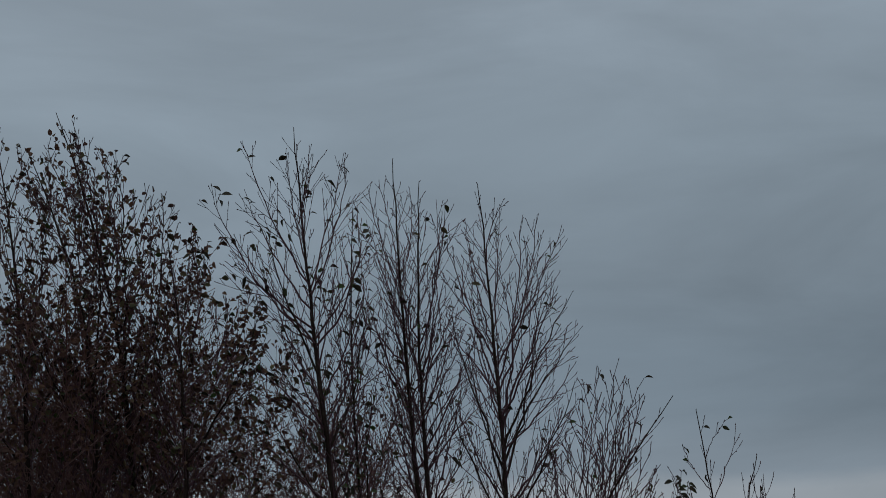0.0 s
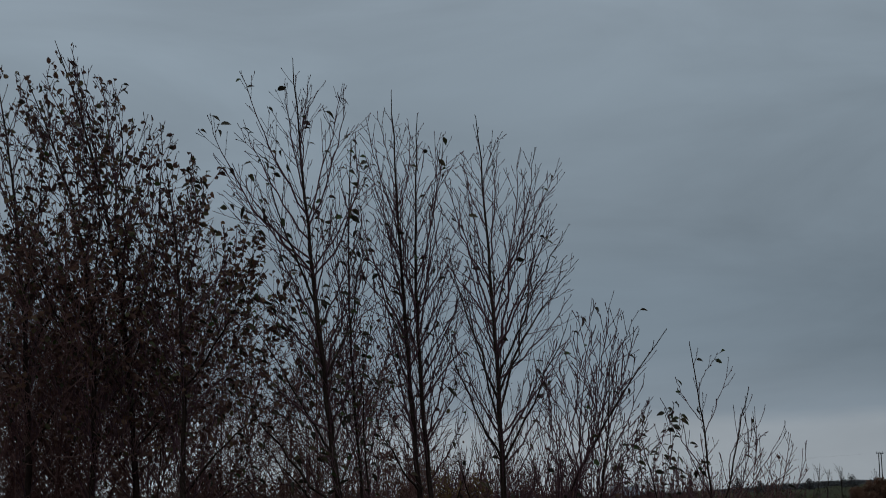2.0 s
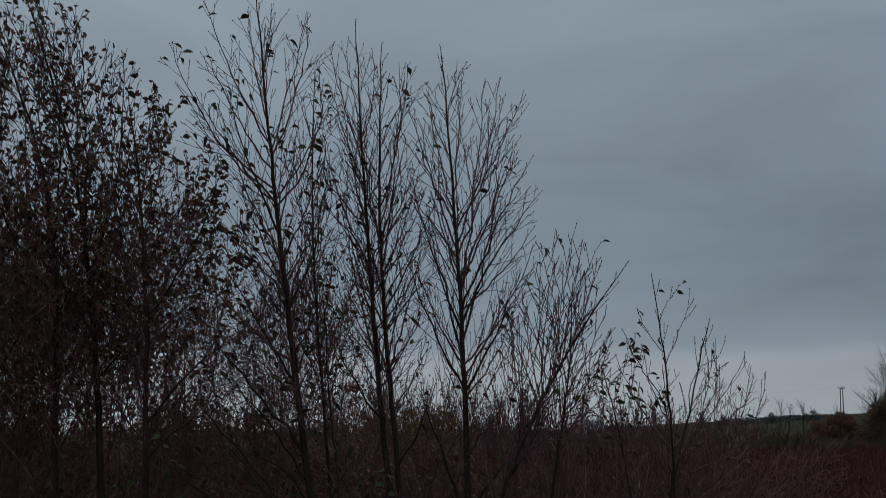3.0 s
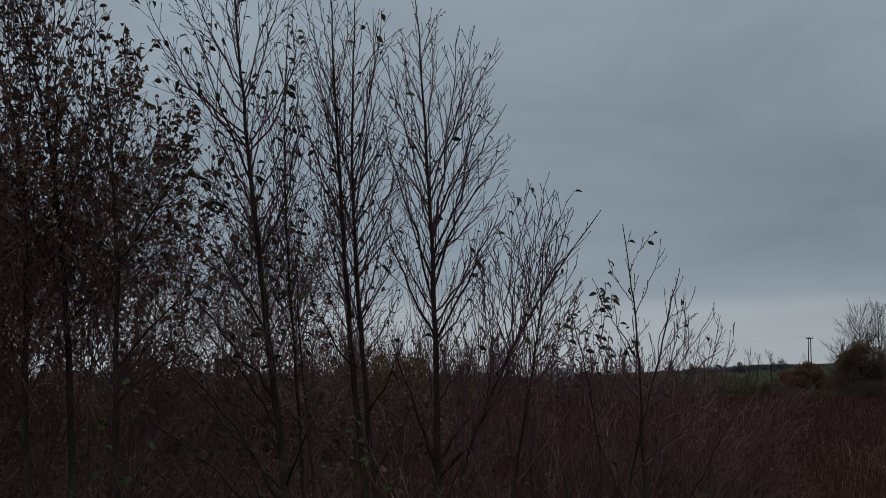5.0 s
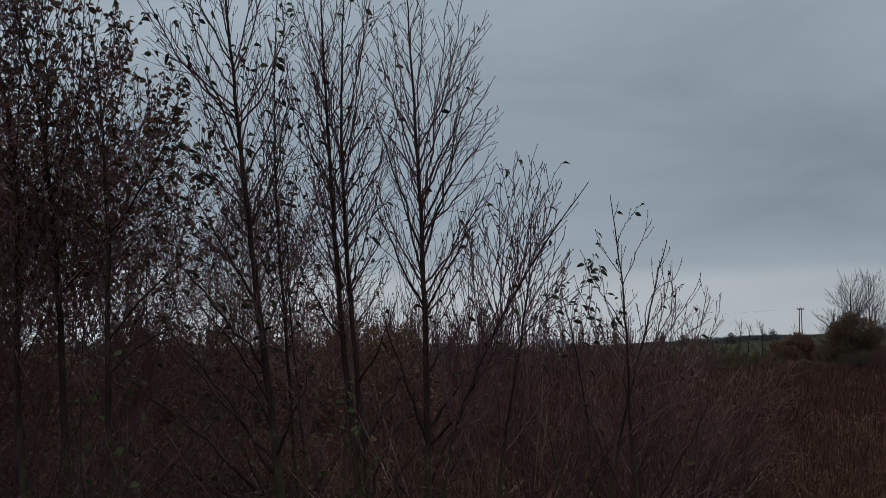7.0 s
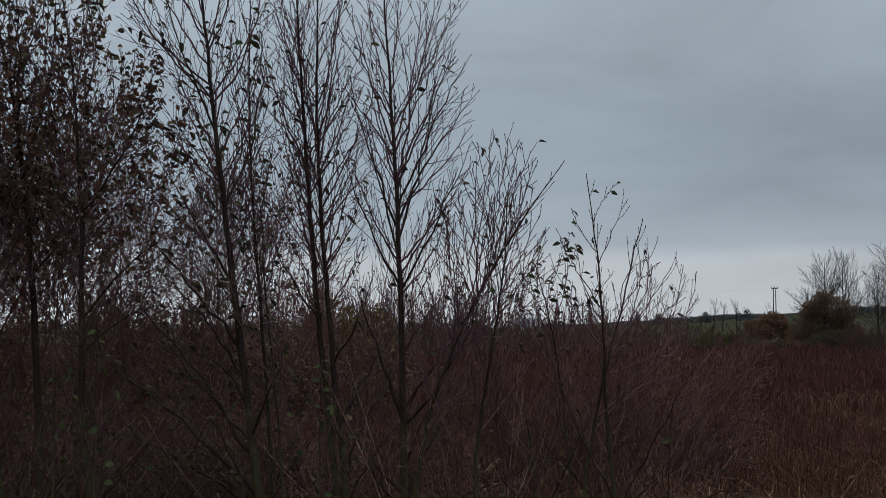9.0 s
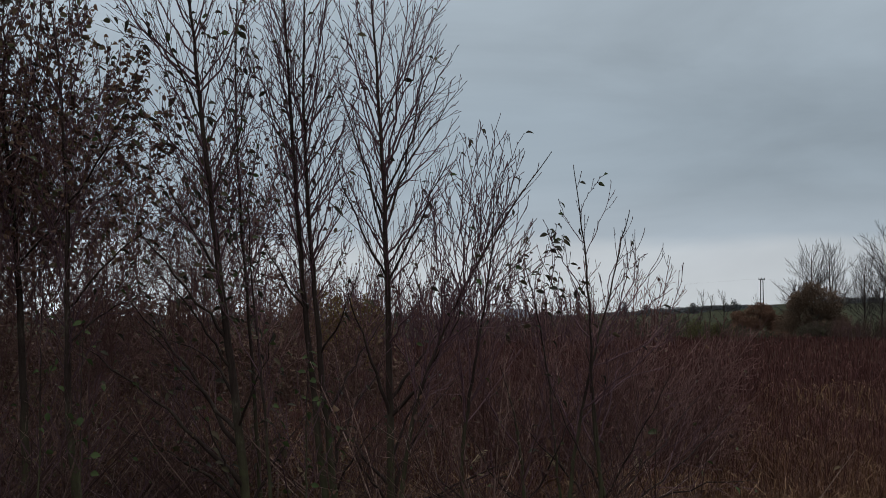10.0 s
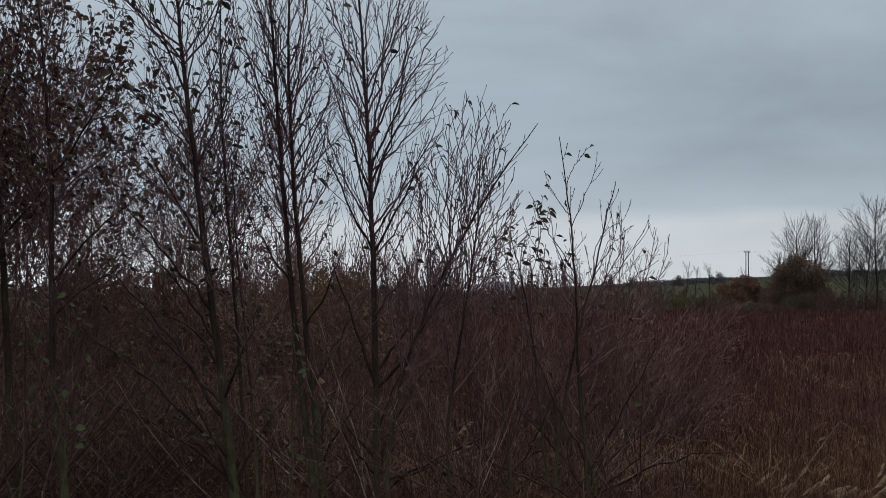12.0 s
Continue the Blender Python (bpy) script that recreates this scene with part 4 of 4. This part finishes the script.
for i in range(8):
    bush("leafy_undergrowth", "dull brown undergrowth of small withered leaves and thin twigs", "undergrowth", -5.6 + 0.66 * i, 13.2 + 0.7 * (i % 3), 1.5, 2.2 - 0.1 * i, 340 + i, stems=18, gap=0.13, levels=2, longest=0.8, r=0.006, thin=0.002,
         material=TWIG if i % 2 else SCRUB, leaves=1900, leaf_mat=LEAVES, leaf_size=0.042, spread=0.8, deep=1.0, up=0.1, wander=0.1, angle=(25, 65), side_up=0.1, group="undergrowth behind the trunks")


# ---- the distance ----
def crown_points(rng, lobes, count):
    """Points near the surfaces of overlapping lobes (x, y, z, rx, rz)."""
    out = []
    for x, y, z, rx, rz in lobes:
        k = max(8, int(count * rx * rz / sum(a[3] * a[4] for a in lobes)))
        d = rng.normal(0, 1, (k, 3))
        d /= np.linalg.norm(d, axis=1, keepdims=True)
        rr = rng.uniform(0.2, 1.08, (k, 1)) ** 0.6
        out.append(np.array([x, y, z]) + d * rr * np.array([rx, rx, rz]))
    return np.concatenate(out)


def dome(seed, wide, low, high, n):
    """Uneven lobes that together make a broad low crown (x, y, z, rx, rz)."""
    rng = np.random.default_rng(seed)
    out = []
    for i in range(n):
        u = rng.uniform(-1, 1)
        top = low + (high - low) * (1 - u * u) ** 0.5
        r = wide * rng.uniform(0.09, 0.2)
        z = top - r * 0.8 - (top - low) * rng.uniform(0, 1) ** 1.2
        out.append((u * wide * 0.5, rng.uniform(-0.3, 0.3) * wide, max(z, r * 0.4), r, r * rng.uniform(0.55, 0.8)))
    return out


def far_tree(name, label, category, x, y, tall, seed, spread=0.42, limbs=18, r=0.16, thin=0.012, gap=0.27, longest=3.0, lobes=None, leaf_mat=None, leaves=0, leaf_size=0.25, group="", levels=3, low=0.16):
    rng = np.random.default_rng(seed)
    root = thing(name, x, y, label, category, group)
    tr, wood = Shape(), Shape()
    path = grow((0, 0, -0.1), (rng.normal(0, 0.05), 0, 1), tall * 0.92, rng, 10, 0.1, 0.035)
    tr.tube(path, np.linspace(r, thin * 1.5, len(path)), 7)
    part("trunk", tr, BARK, root)
    for i in range(limbs):
        u = low + (0.85 - low) * (i + rng.uniform(0, 1)) / limbs
        k = u * 10
        p = path[int(k)] + (path[int(k) + 1] - path[int(k)]) * (k - int(k))
        a = i * 2.4 + rng.uniform(-0.4, 0.4)
        ln = tall * (0.5 - 0.30 * u) * rng.uniform(0.75, 1.2)
        q = grow(p, (math.cos(a) * spread * 2, math.sin(a) * spread * 2, 1.0), ln, rng, 8, 0.3, 0.11)
        lim = Shape()
        lim.tube(q, np.linspace(r * 0.36 * (1 - 0.6 * u), thin, len(q)), 5)
        part("limb", lim, FAR_TWIG, root)
        side_twigs(wood, q, lambda v: r * 0.4, rng, levels, gap, longest, 0.15, thin, (24, 50), share=0.65, thick=0.005)
    part("crown", wood, FAR_TWIG, root, kind="stuff")
    if leaves:
        cl = Shape()
        leaf_cloud(cl, crown_points(rng, lobes, leaves), rng, leaf_size, far=True)
        part("foliage", cl, leaf_mat, root, kind="stuff")
    return root


def leafy_mound(name, label, category, x, y, wide, tall, seed, mat, leaves=2500, leaf_size=0.3, lobes=7, group="", deep=None):
    """A low rounded bush: stems inside, and leaf clumps over uneven lobes down to the ground."""
    rng = np.random.default_rng(seed)
    root = thing(name, x, y, label, category, group)
    deep = deep or wide * 0.6
    wood = Shape()
    for i in range(6):
        q = grow((rng.uniform(-0.3, 0.3) * wide, rng.uniform(-0.3, 0.3) * deep, -0.1), (rng.normal(0, 0.3), rng.normal(0, 0.3), 1), tall * rng.uniform(0.8, 1.15), rng, 6, 0.2, 0.08)
        wood.tube(q, np.linspace(0.05, 0.012, len(q)), 4)
        side_twigs(wood, q, lambda v: 0.03, rng, 2, 0.5, 1.2, 0.3, 0.01)
    part("growth", wood, TWIG, root, kind="stuff")
    ls = []
    for i in range(lobes):
        px = rng.uniform(-0.38, 0.38) * wide
        top = tall * (1 - 0.9 * (px / wide * 2) ** 2 * 0.8)
        rz = top * rng.uniform(0.3, 0.5)
        ls.append((px, rng.uniform(-0.3, 0.3) * deep, max(top - rz, rz * 0.8), wide * rng.uniform(0.14, 0.24), rz))
        ls.append((px, rng.uniform(-0.3, 0.3) * deep, rz * 0.7, wide * rng.uniform(0.14, 0.24), rz))
    cl = Shape()
    leaf_cloud(cl, crown_points(rng, ls, leaves), rng, leaf_size, far=True)
    part("foliage", cl, mat, root, kind="stuff")
    return root


# russet oaks and bare trees at the edge of the bog
far_tree("oak_tree", "small russet oak with a low spreading crown", "tree", 42.3, 172.0, 4.3, 201, 0.7, 12, 0.14, leaves=17000, leaf_mat=RUST, leaf_size=0.15, lobes=dome(61, 5.4, 1.9, 4.75, 40))
far_tree("oak_tree", "rounded brown-leaved oak among bare trees", "tree", 45.7, 160.0, 6.3, 202, 0.6, 14, 0.2, leaves=42000, leaf_mat=OAK, leaf_size=0.15, lobes=dome(62, 7.0, 0.5, 6.95, 120))
BARE_FAR = "tall bare tree with fine grey-brown branching, far off"
for x, y, tall, seed in ((47.4, 167.0, 12.2, 211), (50.4, 168.0, 12.6, 212), (52.4, 163.0, 10.4, 213), (54.6, 164.0, 10.2, 214), (51.6, 151.0, 13.8, 215), (57.5, 165.0, 9.0, 216), (46.0, 169.0, 7.8, 217)):
    far_tree("bare_tree", BARE_FAR, "tree", x, y, tall, seed, 0.5, 34, 0.13, thin=0.0095, gap=0.25, group="bare trees beyond the bog")
for x, y, tall, seed in ((49.6, 240.0, 7.6, 221), (51.4, 241.0, 6.6, 222), (53.6, 240.0, 7.2, 223), (58.0, 236.0, 6.0, 224)):
    far_tree("bare_tree", "slim bare birch rising from a far hedge", "tree", x, y, tall, seed, 0.22, 10, 0.08, longest=1.6, group="bare trees beyond the bog")
for i, (x, y, w, h, mat) in enumerate(((24, 185, 9, 1.3, HEDGE), (31, 190, 8, 1.5, HEDGE), (36, 183, 7, 1.2, HEDGE), (41, 186, 6, 1.1, HEDGE), (46, 158, 7, 2.4, BRAMBLE), (51, 166, 6, 2.2, BRAMBLE),
                                       (14, 195, 10, 2.4, HEDGE), (5, 195, 9, 2.6, HEDGE), (-5, 196, 11, 3.0, HEDGE), (42.5, 163, 4, 1.3, RUST), (56, 168, 6, 1.8, BRAMBLE), (61, 168, 7, 2.2, HEDGE))):
    leafy_mound("hedge_bush", "brown-green hedge bush on the far side of the bog", "bush", x, y, w, h, 230 + i, mat, 5000, 0.10, group="far hedge")
for i, (x, w, h, mat) in enumerate(((18.0, 5, 2.4, BRAMBLE), (21.5, 6, 2.0, HEDGE), (25.0, 5, 1.7, HEDGE), (32.4, 4.5, 2.6, OLIVE), (34.6, 3.6, 2.2, OLIVE), (42.0, 4, 1.1, RUST), (44.5, 4.5, 2.0, HEDGE), (47.0, 4.5, 2.2, HEDGE), (29.0, 5, 1.1, HEDGE))):
    leafy_mound("hedge_bush", "olive-brown rounded bush in the hedge along the bog", "bush", x, 156.0 + 2 * (i % 2), w, h, 520 + i, mat, 6500, 0.095, 10, group="hedge along the pasture")
# horizon copses and trees, their haze carried by the leaf colour
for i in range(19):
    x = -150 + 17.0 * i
    leafy_mound("distant_copse", "dim copse along the horizon, bluish haze put into its colour", "trees", x + 5 * math.sin(i * 3.1), 470 + 30 * math.sin(i * 1.7), 24, (3.6 + 1.1 * math.sin(i * 2.3)) * (0.45 if x > 30 else 1.0), 260 + i, HAZED_WOOD, 3600, 0.42, 9, group="copses on the horizon")
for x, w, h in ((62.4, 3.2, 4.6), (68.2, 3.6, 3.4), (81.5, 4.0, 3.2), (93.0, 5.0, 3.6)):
    leafy_mound("distant_tree", "ivy-grown tree standing above the horizon, bluish haze put into its colour", "tree", x, 405.0, w, h, 300 + int(x), HAZED_WOOD, 700, 0.4, 5, group="copses on the horizon")


def pole_line():
    y = 250.0
    for x, tall in ((62.5, 9.75), (-40.0, 10.5), (130.0, 10.0)):
        yy = y + (62.5 - x) * 0.55 if x < 62 else y - (x - 62.5) * 0.2
        base = height(x, yy)
        root = thing("power_pole", x, yy, "twin wooden power pole with a crossarm and insulators", "power pole", "power poles")
        for dx in (-0.2, 0.2):
            s = Shape()
            s.tube([(dx * 1.25, 0, -0.2), (dx, 0, tall - base)], [0.1, 0.075], 8)
            part("pole", s, GREY_WOOD, root)
        s = Shape()
        s.tube([(-0.6, 0, tall - base - 0.15), (0.6, 0, tall - base - 0.15)], [0.06, 0.06], 4)
        part("crossarm", s, GREY_WOOD, root)
        for dx in (-0.5, 0.0, 0.5):
            s = Shape()
            s.tube([(dx, 0, tall - base - 0.1), (dx, 0, tall - base + 0.08), (dx, 0, tall - base + 0.2)], [0.05, 0.07, 0.03], 6)
            part("insulator", s, WIRE, root)
    ends = [((62.5, 250.0, 9.8), (-40.0, 306.4, 10.6)), ((62.5, 250.0, 9.8), (130.0, 236.5, 10.1))]
    for a, b in ends:
        for off in (-0.5, 0.5):
            a2, b2 = np.array(a) + [off, 0, 0], np.array(b) + [off, 0, 0]
            t = np.linspace(0, 1, 24)[:, None]
            q = a2 + (b2 - a2) * t
            q[:, 2] -= (4 * t * (1 - t)).ravel() * 2.2
            s = Shape()
            s.tube(q, np.full(24, 0.0026), 4)
            ob = new("power_line", s.mesh("power_line", WIRE))
            tagged(ob, "thin overhead wire slung between the poles", "cable", "overhead wires")


pole_line()


def farmhouse(x, y):
    g = height(x, y)
    root = thing("farmhouse", x, y, "small pale farmhouse with a blue-grey slate roof, half hidden", "house")
    w, d, h, ridge = 3.2, 2.4, 2.3, 4.0
    s = Shape()
    s.add([(-w, -d, -0.3), (w, -d, -0.3), (w, d, -0.3), (-w, d, -0.3), (-w, -d, h), (w, -d, h), (w, d, h), (-w, d, h), (-w, 0, ridge - 0.1), (w, 0, ridge - 0.1)],
          [(0, 1, 5, 4), (1, 2, 6, 5), (2, 3, 7, 6), (3, 0, 4, 7)])
    s.f.append(np.array([(5, 6, 9), (7, 4, 8)]))
    part("wall", s, RENDERED, root, smooth=False)
    s, e = Shape(), 0.25
    for sg in (-1, 1):
        a = [(-w - e, sg * (d + e), h - 0.2), (w + e, sg * (d + e), h - 0.2), (w + e, 0, ridge), (-w - e, 0, ridge)]
        s.add(a + [(p[0], p[1], p[2] + 0.12) for p in a], [(0, 1, 2, 3), (4, 5, 6, 7), (0, 1, 5, 4), (1, 2, 6, 5), (2, 3, 7, 6), (3, 0, 4, 7)])
    part("roof", s, SLATE, root, smooth=False)
    s = Shape()
    s.tube([(w - 0.6, 0, ridge - 0.4), (w - 0.6, 0, ridge + 0.8)], [0.4, 0.36], 4)
    part("chimney", s, RENDERED, root, smooth=False)
    for wx in (-2.0, 0.2, 2.0):
        s = Shape()
        tall, low = (1.9, 0.0) if wx == 0.2 else (1.0, 0.9)
        s.add([(wx - 0.4, -d - 0.02, low), (wx + 0.4, -d - 0.02, low), (wx + 0.4, -d - 0.02, low + tall), (wx - 0.4, -d - 0.02, low + tall),
               (wx - 0.4, -d + 0.05, low), (wx + 0.4, -d + 0.05, low), (wx + 0.4, -d + 0.05, low + tall), (wx - 0.4, -d + 0.05, low + tall)],
              [(0, 1, 2, 3), (0, 1, 5, 4), (1, 2, 6, 5), (2, 3, 7, 6), (3, 0, 4, 7)])
        part("door" if wx == 0.2 else "window", s, PANE, root, smooth=False)


farmhouse(27.4, 352.0)


# ---- feathery reed heads and bent blades close by ----
def plume_reed(x, y, tall, lean, turn, seed):
    """A dry reed: a leaning stalk, a drooping feathery head and two long bent blades."""
    rng = np.random.default_rng(seed)
    root = thing("plume_reed", x, y, "dry straw-coloured reed with a drooping feathery head", "reed", "reeds with feathery heads")
    c, s_ = math.cos(turn), math.sin(turn)
    t = np.linspace(0, 1, 8)
    out = lean * t ** 1.8
    q = np.stack([out * c, out * s_, tall * t * (1 - 0.12 * t)], -1)
    st = Shape()
    st.tube(q, np.linspace(0.0035, 0.0016, 8), 5)
    part("stalk", st, STRAW, root)
    head = Shape()
    for i in range(34):
        u = rng.uniform(0, 1)
        axis = unit(q[-1] - q[-2])
        p = q[-1] + axis * (u - 0.65) * 0.13
        d = unit(axis + rng.normal(0, 0.13, 3) + np.array([0, 0, -0.12]))
        k = grow(p, d, (0.05 + 0.03 * (1 - u)) * rng.uniform(0.8, 1.2), rng, 3, -0.3, 0.04)
        head.tube(k, [0.0022, 0.0034, 0.0028, 0.0006], 3)
    part("plume", head, PLUME, root, "pale feathery seed head")
    for i in range(5):
        b = Shape()
        a = turn + rng.uniform(-1.2, 1.2)
        k = int(1 + i)
        r = rng.uniform(0.25, 0.45)
        u = np.linspace(0, 1, 7)
        path = q[k] + np.stack([r * u * math.cos(a), r * u * math.sin(a), 0.22 * u - 0.34 * u * u], -1)
        w = 0.014 * np.sin(np.pi * (0.15 + 0.85 * u)) + 0.0006
        side = np.array([-math.sin(a), math.cos(a), 0.35])
        v = np.concatenate([path + side * w[:, None], path - side * w[:, None], path + np.array([0, 0, -0.0015])])
        m = 7
        b.add(v, [(j, j + 1, 2 * m + j + 1, 2 * m + j) for j in range(m - 1)] + [(2 * m + j, 2 * m + j + 1, m + j + 1, m + j) for j in range(m - 1)])
        part("blade", b, PLUME if i % 2 else STRAW, root)


rng_reed = np.random.default_rng(77)
for i in range(22):
    plume_reed(2.45 + 0.07 * i + rng_reed.uniform(-0.1, 0.1), rng_reed.uniform(9.9, 10.9), rng_reed.uniform(0.54, 0.7), rng_reed.uniform(0.3, 0.6), rng_reed.uniform(-0.9, 0.9), 400 + i)
for i in range(10):
    plume_reed(-0.6 + 0.3 * i + rng_reed.uniform(-0.1, 0.1), rng_reed.uniform(11.0, 13.5), rng_reed.uniform(0.6, 0.9), rng_reed.uniform(0.1, 0.35), rng_reed.uniform(-0.6, 3.5), 420 + i)
